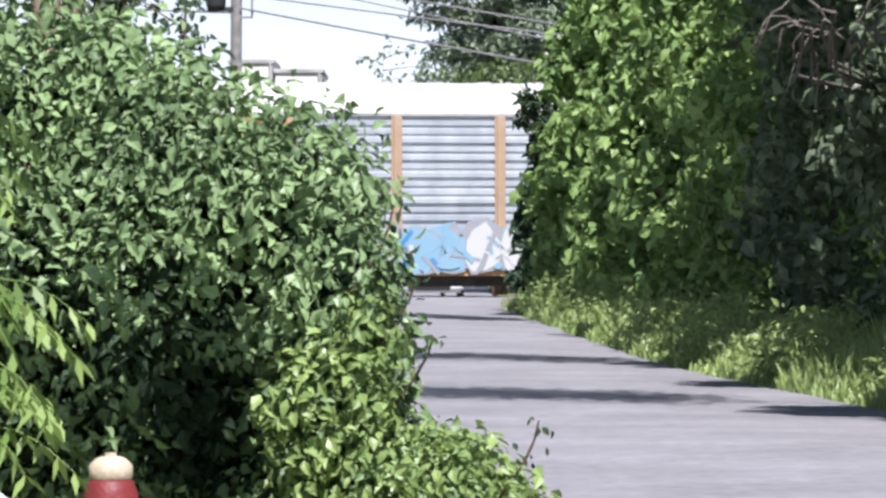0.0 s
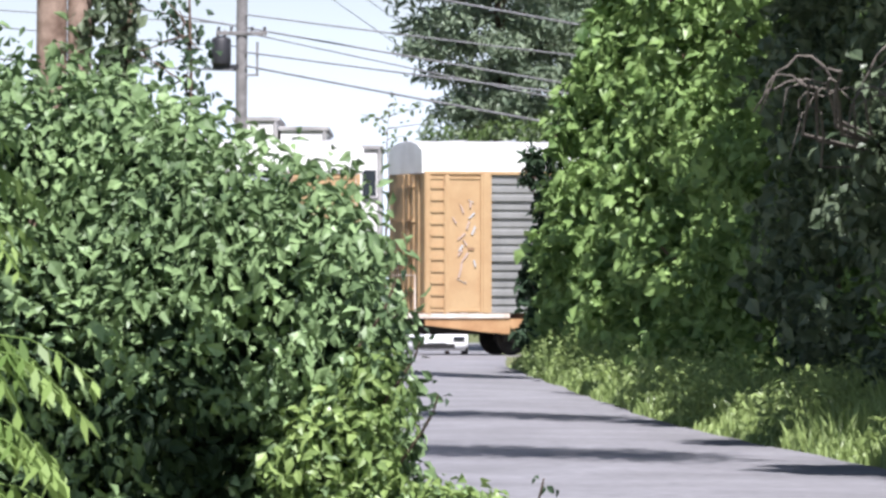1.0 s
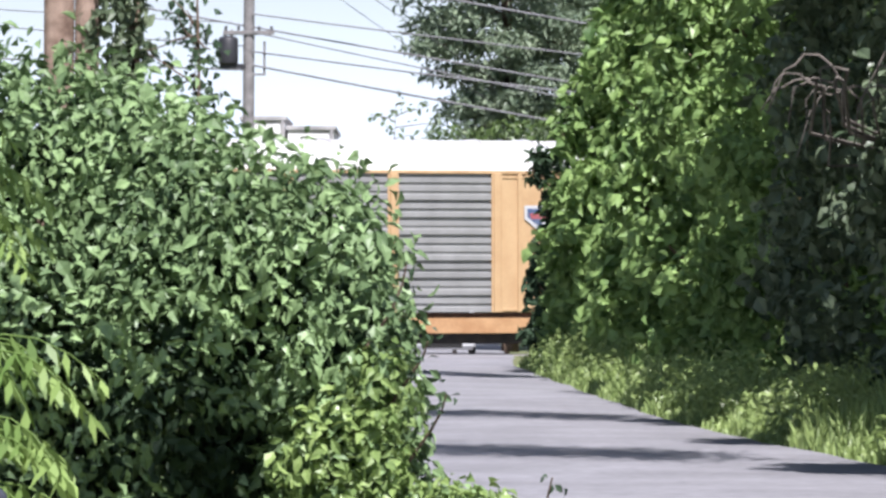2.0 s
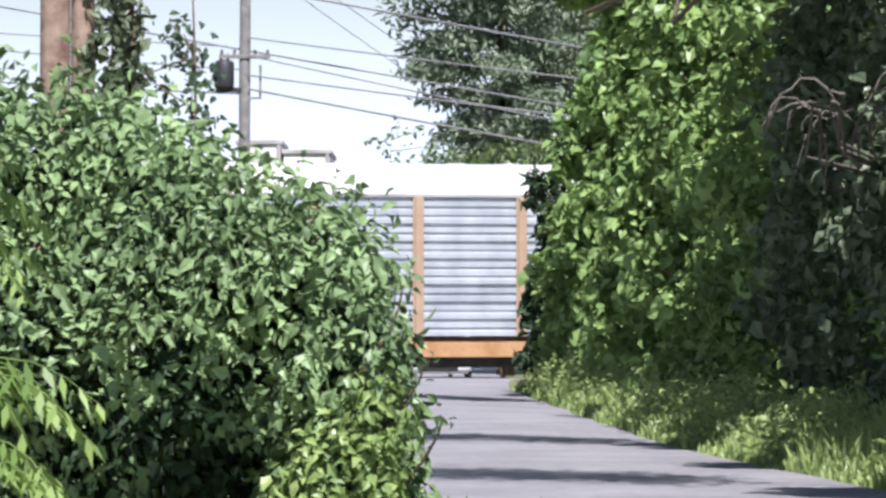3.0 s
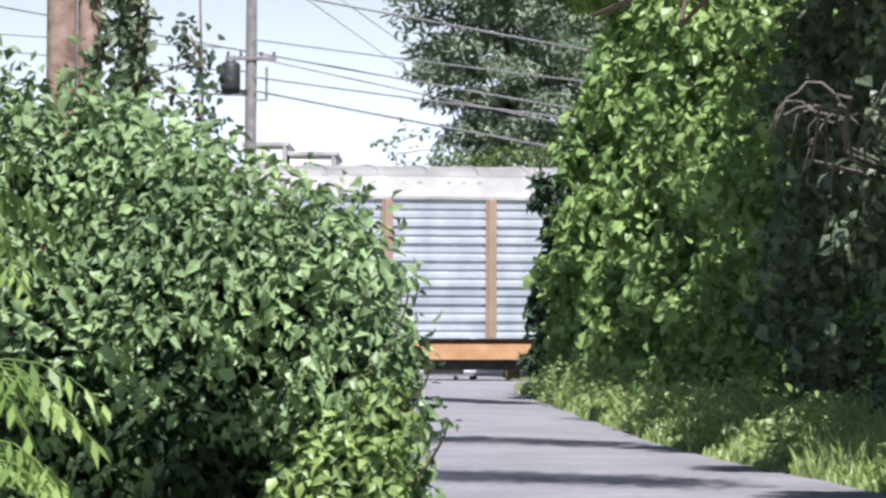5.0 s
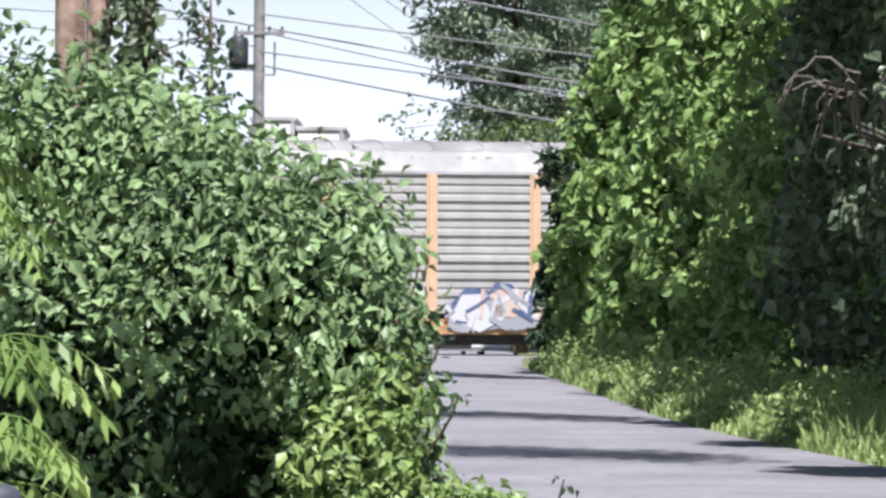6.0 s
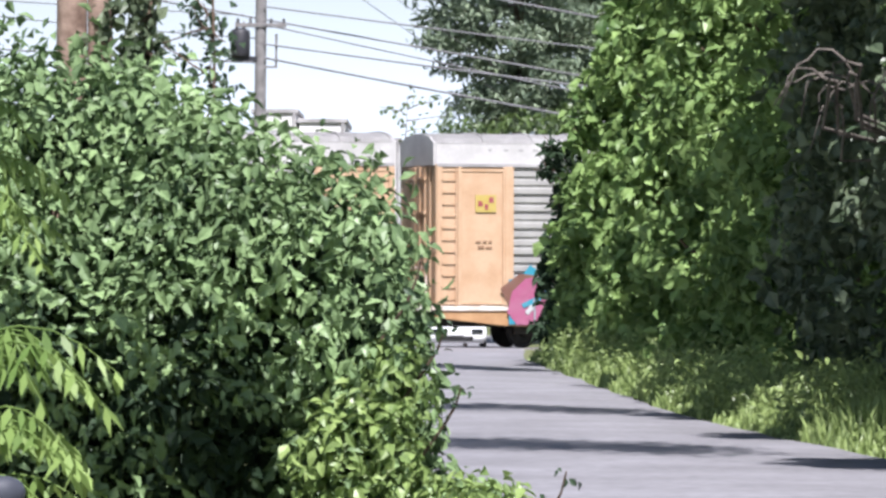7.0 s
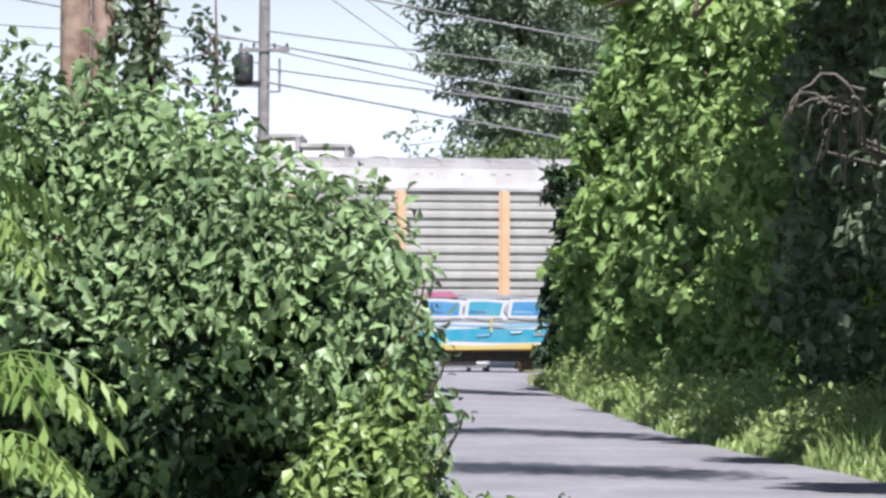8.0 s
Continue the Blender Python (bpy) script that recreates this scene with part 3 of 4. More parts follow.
        part("end_cap", prism(bmesh.new(), [(1.54, 4.77), (1.54, 5.36), (1.1, 5.53), (0.5, 5.6), (-0.5, 5.6), (-1.1, 5.53), (-1.54, 5.36), (-1.54, 4.77)], *xx), roof, w).matrix_basis = Matrix(((0, 1, 0, 0), (1, 0, 0, 0), (0, 0, 1, 0), (0, 0, 0, 1)))
        bm = bmesh.new()
        xx = sorted((end - sx * 0.62, end + sx * 0.3))
        box(bm, xx[0], xx[1], -0.12, 0.12, 0.62, 0.86, bevel=0.03)
        box(bm, min(end - sx * 0.6, end - sx * 0.35), max(end - sx * 0.6, end - sx * 0.35), -0.2, 0.2, 0.58, 0.92, bevel=0.05)
        part("coupler", bm, BLACK, w)
        bm = bmesh.new()
        y = -HALF + 0.1
        cyl(bm, (end - sx * 0.25, y, 1.0), (end - sx * 0.25, y, 2.1), 0.02, 0.02, 6)
        cyl(bm, (end - sx * 0.25, y, 2.1), (end - sx * 0.25, HALF - 0.1, 2.1), 0.02, 0.02, 6)
        cyl(bm, (end - sx * 0.25, HALF - 0.1, 1.0), (end - sx * 0.25, HALF - 0.1, 2.1), 0.02, 0.02, 6)
        part("handrail", bm, PALE, w)
    truck(w, 3.5)
    truck(w, LENGTH - 3.5)
    return w


BAYS = [(1.65, "o"), (2.65, "p"), (2.25, "p")] + [(2.82, "p")] * 5 + [(2.25, "p"), (2.3, "p"), (2.0, "o")]
SHORT = [(w, "o" if abs(w - 2.25) < 0.01 else k) for w, k in BAYS]
EVEN = BAYS
WIDE = [(1.95, "o"), (2.35, "p")] + BAYS[2:]


def build_train():
    lead = wagon("grey car-carrier wagon with orange ends, on the railway track", EVEN, SILVER, ORANGE, POST_TAN, ROOF, 11)
    a = wagon("silver car-carrier wagon with blue and pink graffiti along its lower side", SHORT, SILVER, ORANGE, POST_TAN, ROOF, 1, WHITE)
    graffiti(a, 7.5, 17.4, ["sky", "white", "white", "blue", "sky", "grey"], 21, 2.1, strokes=5)
    graffiti(a, 17.4, 25.6, ["pink", "salmon", "pink", "salmon", "pink", "brown"], 22, 2.25)
    for i, (cx, cz, r, key) in enumerate(((25.9, 1.5, 0.35, "sky"), (26.55, 0.95, 0.42, "teal"), (25.3, 1.9, 0.3, "teal"))):
        spray_part("painted_blot", blob(random.Random(i), cx, cz, r, r * 0.8), key, a, -HALF - 0.1, 0.01 * i)
    b = wagon("grey-sided car-carrier wagon with orange ends and an orange emblem bay", SHORT, DULL, ORANGE, ORANGE, ROOF, 2)
    for x in (5.42, LENGTH - 5.42):
        spray_part("emblem", [(x - 0.38, 3.9), (x + 0.38, 3.9), (x + 0.38, 3.55), (x, 3.25), (x - 0.38, 3.55)], "white", b, -HALF, 0.03)
        spray_part("emblem", [(x - 0.3, 3.82), (x + 0.3, 3.82), (x + 0.3, 3.6), (x, 3.36), (x - 0.3, 3.6)], "navy", b, -HALF, 0.036)
        spray_part("emblem", [(x - 0.24, 3.7), (x + 0.24, 3.7), (x + 0.2, 3.55), (x - 0.2, 3.55)], "red", b, -HALF, 0.042)
    srng = random.Random(141)
    for k in range(16):
        x, z, lean, h = srng.uniform(0.75, 1.4), 1.9 + 0.14 * k, srng.uniform(-1.3, 1.3), srng.uniform(0.12, 0.3)
        dx, dz = math.sin(lean) * h, math.cos(lean) * h
        spray_part("painted_scribble", [(x, z), (x + 0.05, z), (x + dx + 0.05, z + dz), (x + dx, z + dz + 0.03)], "salmon" if k % 3 else "white", b, -HALF, 0.02 + 0.002 * (k % 4))
    c = wagon("silver car-carrier wagon with orange ends and pale graffiti", EVEN, SILVER, ORANGE, POST_TAN, ROOF, 3)
    graffiti(c, LENGTH - 6.6, LENGTH - 2.6, ["grey", "white", "grey", "white", "grey"], 23, 1.75)
    d = wagon("silver car-carrier wagon with orange ends and thin dark posts", EVEN, SILVER, ORANGE, POST_BROWN, ROOF_DULL, 4)
    e = wagon("dull grey car-carrier wagon with yellow posts and blue-white graffiti", WIDE, PALE_PANEL, OCHRE, OCHRE, ROOF_DULL, 5)
    graffiti(e, 9.8, 13.4, ["grey", "white", "salmon", "white", "navy"], 26, 1.75)
    graffiti(e, 13.4, 22.2, ["sky", "white", "white", "sky", "white", "navy"], 24, 2.35)
    for r, key, lift in ((0.38, "brown", 0.14), (0.3, "pink", 0.146)):
        spray_part("painted_disc", [(16.6 + r * math.cos(k * math.pi / 8), 2.05 + r * math.sin(k * math.pi / 8)) for k in range(16)], key, e, -HALF, lift)
    for r, key, lift in ((0.36, "grey", 0.03), (0.27, "navy", 0.036), (0.14, "white", 0.042)):
        spray_part("round_emblem", [(1.3 + r * math.cos(k * math.pi / 10), 3.87 + r * math.sin(k * math.pi / 10)) for k in range(20)], key, e, -HALF, lift)
    g = wagon("dull grey car-carrier wagon with a painted row of blue windows", WIDE, PALE_PANEL, OCHRE, OCHRE, ROOF_DULL, 6)
    graffiti(g, 4.1, 23.5, [], 25, 2.2, "windows")
    graffiti(g, 1.95, 4.3, ["teal", "magenta", "pink", "magenta", "white", "brown"], 31, 2.3, strokes=8)
    spray_part("yellow_placard", [(1.05, 3.55), (1.62, 3.55), (1.62, 4.0), (1.05, 4.0)], "yellow", g, -HALF, 0.03)
    for x, z, s in ((1.12, 3.7, 0.12), (1.3, 3.62, 0.1), (1.42, 3.8, 0.12)):
        spray_part("placard_mark", [(x, z), (x + s, z), (x + s, z + 0.14), (x, z + 0.14)], "red", g, -HALF, 0.04)
    for k in range(4):
        x = 6.8 + k * 0.46
        spray_part("letter_bar", [(x, 3.05), (x + 0.34, 3.05), (x + 0.34, 3.38), (x, 3.38)], "yellow", g, -HALF, 0.07)
        spray_part("letter_bar", [(x + 0.1, 3.12), (x + 0.24, 3.12), (x + 0.24, 3.3), (x + 0.1, 3.3)], "brown", g, -HALF, 0.08)
    last = wagon("dull grey car-carrier wagon with yellow ends, at the train's rear", EVEN, PALE_PANEL, OCHRE, OCHRE, ROOF_DULL, 12)
    return [lead, a, b, c, d, e, g, last]


TRAIN = build_train()

# ---- vegetation ----
def plant(name, label, category, clumps, count, size, mat, seed, stems=(), bark=BARK, group="", wide=0.6, droop=0.7, inner=0.35, keep=0.78, lumpy=0.16, spread=0.7, hollows=(), sparse=None):
    """A shrub or tree: woody stems and a crown of many single leaves."""
    rng = np.random.default_rng(seed)
    base = clumps[0][0]
    ob = thing(name, Matrix(), label, category, group)
    for k, (pts, r0, r1) in enumerate(stems):
        n = len(pts)
        part("trunk" if k == 0 else "limb", tube(bmesh.new(), pts, [r0 + (r1 - r0) * i / (n - 1) for i in range(n)]), bark, ob, smooth=True)
    p, d = scatter(clumps, count, rng, inner, keep, lumpy)
    ok = np.ones(len(p), bool)
    for c, r in hollows:  # gaps where the foliage opens
        ok &= np.sum(((p - np.array(c)) / np.array(r)) ** 2, axis=1) > rng.uniform(0.55, 1.1, len(p))
    if sparse:  # front leaves thinned so that dark gaps show in the bush's shaded part
        x1, z1, share = sparse
        ok &= (p[:, 0] > x1 + 0.25 * np.sin(p[:, 2] * 5)) | (p[:, 2] > z1 + 0.15 * np.sin(p[:, 0] * 6)) | (p[:, 1] > 25.35) | (rng.random(len(p)) > share)
    p, d = p[ok], d[ok]
    part("crown", leaves_mesh("crown", p, d, size, mat, rng, wide, droop, spread), mat, ob)
    return ob


def limb_path(a, b, seed, n=6, wobble=0.08):
    rng = random.Random(seed)
    a, b = Vector(a), Vector(b)
    L = (b - a).length
    return [a.lerp(b, i / (n - 1)) + Vector((rng.uniform(-1, 1), rng.uniform(-1, 1), rng.uniform(-0.5, 0.5))) * wobble * L * (0 < i < n - 1) for i in range(n)]


def build_left_bush():
    clumps = [((-2.35, 26.2, 1.99), (0.75, 0.9, 0.74)), ((-1.78, 26.1, 2.01), (0.55, 0.8, 0.72)), ((-1.4, 26.0, 1.92), (0.46, 0.8, 0.68)),
              ((-1.12, 25.6, 1.78), (0.44, 0.7, 0.63)), ((-0.82, 25.3, 1.63), (0.42, 0.65, 0.64)), ((-0.56, 25.1, 1.54), (0.36, 0.6, 0.70)),
              ((-0.41, 25.0, 1.2), (0.31, 0.6, 0.74)), ((-0.40, 25.0, 0.62), (0.36, 0.6, 0.60)), ((-0.10, 24.9, 0.32), (0.42, 0.6, 0.44)),
              ((-1.15, 25.1, 1.05), (0.62, 0.6, 0.75)), ((-1.95, 25.3, 1.0), (0.75, 0.7, 0.9)), ((-3.1, 26.0, 1.2), (0.9, 0.9, 1.2)),
              ((-0.8, 25.2, 0.4), (0.6, 0.6, 0.5)), ((-4.2, 26.5, 1.3), (1.0, 1.0, 1.3))]
    stems = [(limb_path((-1.2 + 0.3 * k, 25.8, 0), (-1.9 + 0.4 * k, 25.8, 2.1 - 0.2 * k), k), 0.045, 0.012) for k in range(5)]
    plant("roadside_bush", "dense sunlit green bush with pointed leaves at the roadside", "bush", clumps, 50000, 0.074, LEAF_BUSH, 5, stems, inner=0.75, keep=0.62, lumpy=0.24, spread=0.95,
          hollows=[((-1.06, 24.7, 0.9), (0.25, 0.9, 0.24)), ((-1.32, 24.6, 1.12), (0.18, 0.6, 0.12)), ((-1.62, 24.6, 1.3), (0.2, 0.6, 0.13)), ((-1.0, 24.6, 0.62), (0.24, 0.8, 0.2)), ((-1.25, 24.7, 1.45), (0.13, 0.5, 0.09))], sparse=(-0.85, 1.4, 0.62))
    # added dark leaf fill: shade in the bush's gaps is put into its colour
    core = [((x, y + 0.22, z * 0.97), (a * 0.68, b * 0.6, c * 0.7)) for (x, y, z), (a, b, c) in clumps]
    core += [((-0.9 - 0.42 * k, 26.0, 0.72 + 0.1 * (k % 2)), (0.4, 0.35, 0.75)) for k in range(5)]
    plant("ivy", "dark leaf fill standing in for shade inside the roadside bush", "ivy", core, 26000, 0.085, LEAF_DARK_OR_SHADED, 6, [(limb_path((-0.8 - 0.5 * k, 26.0, 0), (-0.95 - 0.5 * k, 25.9, 1.5), 60 + k), 0.02, 0.008) for k in range(4)], inner=0.5, keep=0.5, spread=0.9)
    # thin dark shoots that lean out over the road
    rng = np.random.default_rng(8)
    for x, z, h in ((-0.25, 1.52, 0.22), (-0.08, 1.0, 0.16), (0.38, 0.6, 0.2), (-0.16, 1.25, 0.14)):
        shoot = thing("leafy_shoot", Matrix.Translation((x, 24.55, z)), "thin dark shoot sticking out of the roadside bush", "shoot", "shoots at the bush's edge")
        pts = [(-0.14, 0.1, -0.2), (0, 0, 0), (0.05, -0.05, h * 0.55), (0.07, -0.1, h)]
        part("stem", tube(bmesh.new(), pts, [0.008, 0.007, 0.006, 0.004], 5), BARK, shoot)
        p = np.array(pts)[[2, 3, 3, 2, 3, 3, 1, 2, 1, 3]] + rng.normal(size=(10, 3)) * 0.035
        part("leaf", leaves_mesh("leaf", p, np.tile([0.4, -0.8, 0.2], (10, 1)), 0.045, LEAF_DARK_OR_SHADED, rng), LEAF_DARK_OR_SHADED, shoot)["kind"] = "stuff"


def build_weeds():
    """Low leafy weeds along the road's left edge; lighter clumps paint the bush's sunlit side."""
    clumps = [((0.05, 26.5, 0.25), (0.42, 0.7, 0.34)), ((0.22, 28.5, 0.16), (0.35, 0.9, 0.22)), ((-0.15, 30.5, 0.25), (0.45, 1.2, 0.3)), ((-0.2, 33.5, 0.2), (0.5, 1.6, 0.25)), ((-0.46, 24.5, 0.78), (0.3, 0.28, 0.42)), ((-0.3, 24.55, 1.1), (0.18, 0.22, 0.3)), ((-0.2, 24.5, 0.45), (0.34, 0.3, 0.34)), ((0.08, 24.6, 0.5), (0.3, 0.4, 0.3)), ((0.3, 24.6, 0.36), (0.27, 0.4, 0.24))]
    plant("weeds_and_sunlit_bush", "low weeds at the asphalt's edge and lighter leaves for the bush's sunlit side", "weeds", clumps, 11500, 0.066, LEAF_WEED_OR_SUNLIT, 15, inner=0.7)


def build_sumac(x, y, z, n, seed, label, size=1.0):
    """Arching stems with rows of hanging narrow leaflets."""
    rng = random.Random(seed)
    ob = thing("compound_leaf_shrub", Matrix.Translation((x, y, 0)), label, "shrub", "shrubs with feathered leaves")
    part("stem", tube(bmesh.new(), [(-0.1, 0.1, 0), (-0.08, 0.05, z * 0.5), (0, 0, z)], [0.018, 0.014, 0.008], 6), BARK, ob)
    for k in range(n):
        a = rng.uniform(-0.9, 0.6)
        reach = size * rng.uniform(0.3, 0.56)
        z0 = z * rng.uniform(0.7, 1.0)
        d = Vector((math.cos(a), math.sin(a), 0))
        pts = [Vector((0, 0, z0)) + d * reach * s + Vector((0, 0, size * (0.2 * s - 0.36 * s * s))) for s in (0, 0.25, 0.5, 0.75, 1.0)]
        bm = tube(bmesh.new(), pts, [0.005, 0.005, 0.004, 0.003, 0.002], 4)
        side = Vector((-d.y, d.x, 0))
        for j in range(7):
            s = 0.16 + j * 0.14
            c = Vector((0, 0, z0)) + d * reach * s + Vector((0, 0, size * (0.2 * s - 0.36 * s * s)))
            for sg in (-1, 1):
                L = size * rng.uniform(0.12, 0.19) * (1.1 - 0.3 * s)
                t = (side * sg * rng.uniform(0.2, 0.75) + d * rng.uniform(-0.05, 0.5) + Vector((0, 0, -rng.uniform(0.55, 0.95)))).normalized()
                w = (d + side * rng.uniform(-0.7, 0.7) + Vector((0, 0, rng.uniform(-0.2, 0.5) * sg))).normalized() * size * rng.uniform(0.016, 0.023)
                v = [bm.verts.new(q) for q in (c, c + t * L * 0.4 + w, c + t * L, c + t * L * 0.4 - w)]
                bm.faces.new((v[0], v[1], v[2])), bm.faces.new((v[0], v[2], v[3]))
        part("frond", bm, LEAF_SUMAC, ob)
    return ob


def build_sapling():
    """Thin twigs with sparse leaves that rise against the sky behind the bush."""
    ob = thing("sapling", Matrix(), "slender sapling with sparse leaves against the sky", "sapling")
    rng = random.Random(31)
    root = Vector((-1.25, 27.2, 0))
    top = Vector((-1.22, 27.2, 3.25))
    part("trunk", tube(bmesh.new(), limb_path(root, top, 1, 7, 0.015), [0.03, 0.026, 0.02, 0.016, 0.012, 0.008, 0.004], 6), BARK, ob)
    nr = np.random.default_rng(32)
    for k in range(22):
        z = rng.uniform(1.9, 3.2)
        a = Vector((-1.23, 27.2, z))
        b = a + Vector((rng.uniform(-0.32, 0.14), rng.uniform(-0.2, 0.2), rng.uniform(-0.15, 0.2)))
        bm = tube(bmesh.new(), limb_path(a, b, k, 4), [0.006, 0.005, 0.004, 0.003], 5)
        br = part("branch", bm, BARK, ob)
        p = np.array([a.lerp(b, rng.uniform(0.2, 1.05)) for _ in range(16)]) + nr.normal(size=(16, 3)) * 0.055
        part("leaf_spray", leaves_mesh("leaf_spray", p, np.tile([0.1, -0.8, 0.3], (16, 1)), 0.048, LEAF_DARK_OR_SHADED, nr), LEAF_DARK_OR_SHADED, br)["kind"] = "stuff"


def roadside_tree(y, cx, r0, r1, h, leaf, mat, count, seed, label, bough=None):
    """A tree clothed to the ground, its crown narrowing upwards and uneven."""
    rng = random.Random(seed)
    clumps = []
    z = 0.7
    while z < h:
        r = r0 + (r1 - r0) * (z / h) ** 1.2
        r *= 0.88 if z < 1.6 else 1.0
        k = max(4, int(r * 3.2))
        for i in range(k):
            a = 2 * math.pi * (i + rng.random()) / k
            s = rng.uniform(0.45, 0.75)
            clumps.append(((cx + math.cos(a) * (r - s) * rng.uniform(0.85, 1.1), y + math.sin(a) * (r - s) * 1.2, z + rng.uniform(-0.3, 0.3)), (s * rng.uniform(0.8, 1.2), s * 1.2, s * rng.uniform(0.7, 1.0))))
        z += rng.uniform(0.7, 0.95)
    trunk = limb_path((cx, y, -0.1), (cx + 0.2, y, h * 0.92), seed, 8, 0.02)
    stems = [(trunk, 0.2, 0.03)]
    for k in range(7):
        a = rng.uniform(0, 6.28)
        z0 = h * (0.12 + 0.1 * k)
        rr = (r0 + (r1 - r0) * z0 / h) * 0.8
        stems.append((limb_path((cx + 0.03, y, z0), (cx + math.cos(a) * rr, y + math.sin(a) * rr, z0 + rr * 0.7), seed * 9 + k, 5), 0.07, 0.015))
    # bough added above the view to cast a band of shade on the road
    if bough:
        bx, by, bz = bough
        stems.append((limb_path((cx, y, bz - 1.2), (bx, by, bz), seed + 70, 6, 0.03), 0.09, 0.02))
        for k in range(6):
            f = 0.09 * k
            clumps.append(((bx + (cx - bx) * 0.9 * f, by + (y - by) * f + rng.uniform(-0.3, 0.3), bz + rng.uniform(-0.2, 0.2)), (0.75, 1.9, 0.3)))
    return plant("roadside_tree", label, "tree", clumps, count, leaf, mat, seed, stems, group="trees along the road", inner=0.6, keep=0.6, lumpy=0.38, droop=0.45, wide=0.7, spread=0.95)


def build_hedge():
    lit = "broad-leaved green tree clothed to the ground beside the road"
    dark = "tree clothed to the ground beside the road, shade in its leaf colour"
    roadside_tree(117, 3.95, 2.7, 0.3, 9.5, 0.3, LEAF_HEDGE, 13500, 41, lit)
    roadside_tree(105, 4.75, 2.35, 1.2, 10, 0.27, LEAF_HEDGE, 14000, 42, lit)
    roadside_tree(93, 5.3, 2.45, 1.5, 10.5, 0.24, LEAF_HEDGE, 23000, 43, lit, (0.2, 107, 10.5))
    roadside_tree(81, 5.75, 2.35, 1.7, 10, 0.22, LEAF_HEDGE, 16000, 44, lit)
    # shaded end of the hedge: the shade is put into darker leaves
    roadside_tree(71, 6.2, 2.4, 2.0, 10, 0.21, LEAF_CREEPER_OR_SHADED, 15000, 45, dark)
    roadside_tree(62, 6.8, 2.55, 2.1, 9.5, 0.2, LEAF_CREEPER_OR_SHADED, 20000, 46, dark, (0.4, 68.5, 9.4))
    roadside_tree(53, 7.15, 2.5, 2.3, 8.8, 0.22, LEAF_CREEPER_OR_SHADED, 11000, 47, dark)
    roadside_tree(44, 7.4, 2.8, 2.6, 9.5, 0.22, LEAF_CREEPER_OR_SHADED, 20000, 48, dark, (0.5, 52, 9.0))


def build_shaded_hedge_end():
    """Ragged twigs where the hedge ends above the verge; shade put into dark leaves."""
    rng = random.Random(131)
    clumps = [((2.35 + rng.uniform(-0.4, 0.3) - 0.15 * (z < 2.5), 119 + rng.uniform(-0.4, 0.4), z), (rng.uniform(0.2, 0.36), 0.4, rng.uniform(0.2, 0.36))) for z in (0.5, 0.8, 1.1, 1.4, 1.7, 2.0, 2.3, 2.6, 2.9, 3.2, 3.6, 4.0, 4.4) for _ in range(2)]
    stems = [(limb_path((2.4, 119, -0.1), (2.0, 119, 4.4), 132, 7, 0.03), 0.05, 0.015)]
    stems += [(limb_path((2.1, 119, z), (1.55 + 0.1 * k, 118.8, z + 0.5), 133 + k, 5), 0.02, 0.008) for k, z in enumerate((3.6, 3.9, 4.3, 1.4, 2.2))]
    clumps += [((1.85 + rng.uniform(-0.28, 0.3), 118.9, 4.4 + rng.uniform(-0.45, 0.35)), (0.1, 0.15, 0.08)) for _ in range(9)]
    plant("creeper", "ragged leaf fringe at the hedge's end, its shade in the leaf colour", "creeper", clumps, 1900, 0.24, LEAF_DARK_OR_SHADED, 134, stems, inner=0.6, keep=0.4, lumpy=0.3, spread=0.95)


def build_shade_crowns():
    """Unseen crowns added above the view to keep the lower hedge in shade."""
    rng = random.Random(77)
    clumps = []
    for x0, y0, y1 in ((4.6, 44.4, 46.6), (4.5, 53.2, 56.2), (4.0, 62.8, 65.4), (4.6, 66.0, 68.6), (4.2, 72.2, 74.6), (4.2, 75.0, 77.2), (3.6, 83.8, 87.2), (3.1, 95.8, 99.2), (2.7, 107.8, 111.0)):
        for i in range(7):
            for j in range(5):
                if rng.random() > (0.36 if y0 < 80 else 0.5):
                    clumps.append(((x0 + i * 0.7 + rng.uniform(-0.25, 0.25), y0 + (y1 - y0) * j / 4 + rng.uniform(-0.25, 0.25), 8.1 + rng.uniform(-0.3, 0.4)), (rng.uniform(0.5, 0.75), rng.uniform(0.5, 0.7), rng.uniform(0.35, 0.5))))
    for k in range(8):
        clumps.append(((5.6 + 4 * rng.random(), 76 + 13 * rng.random(), 8.1 + rng.uniform(-0.5, 0.7)), (rng.uniform(0.5, 0.8), rng.uniform(0.7, 1.0), rng.uniform(0.35, 0.5))))
    stems = [(limb_path((7.6, 60, -0.1), (7.2, 60.5, 8.6), 78, 8, 0.02), 0.26, 0.08)]
    stems += [(limb_path((7.3, 60.3, 6.4), (x, y, 7.8), 80 + k, 5), 0.09, 0.02) for k, (x, y) in enumerate(((4.6, 46), (4.8, 55), (4.4, 64.5), (7.6, 65), (6.6, 46), (6.8, 55), (6.5, 75), (5.2, 79), (6.0, 83), (4.6, 86.5), (4.2, 98), (3.6, 110)))]
    plant("unseen_shade_crowns", "unseen high crowns added to shade the roadside hedge", "tree", clumps, 110000, 0.23, LEAF_HEDGE, 79, stems, inner=0.6, keep=0.5)


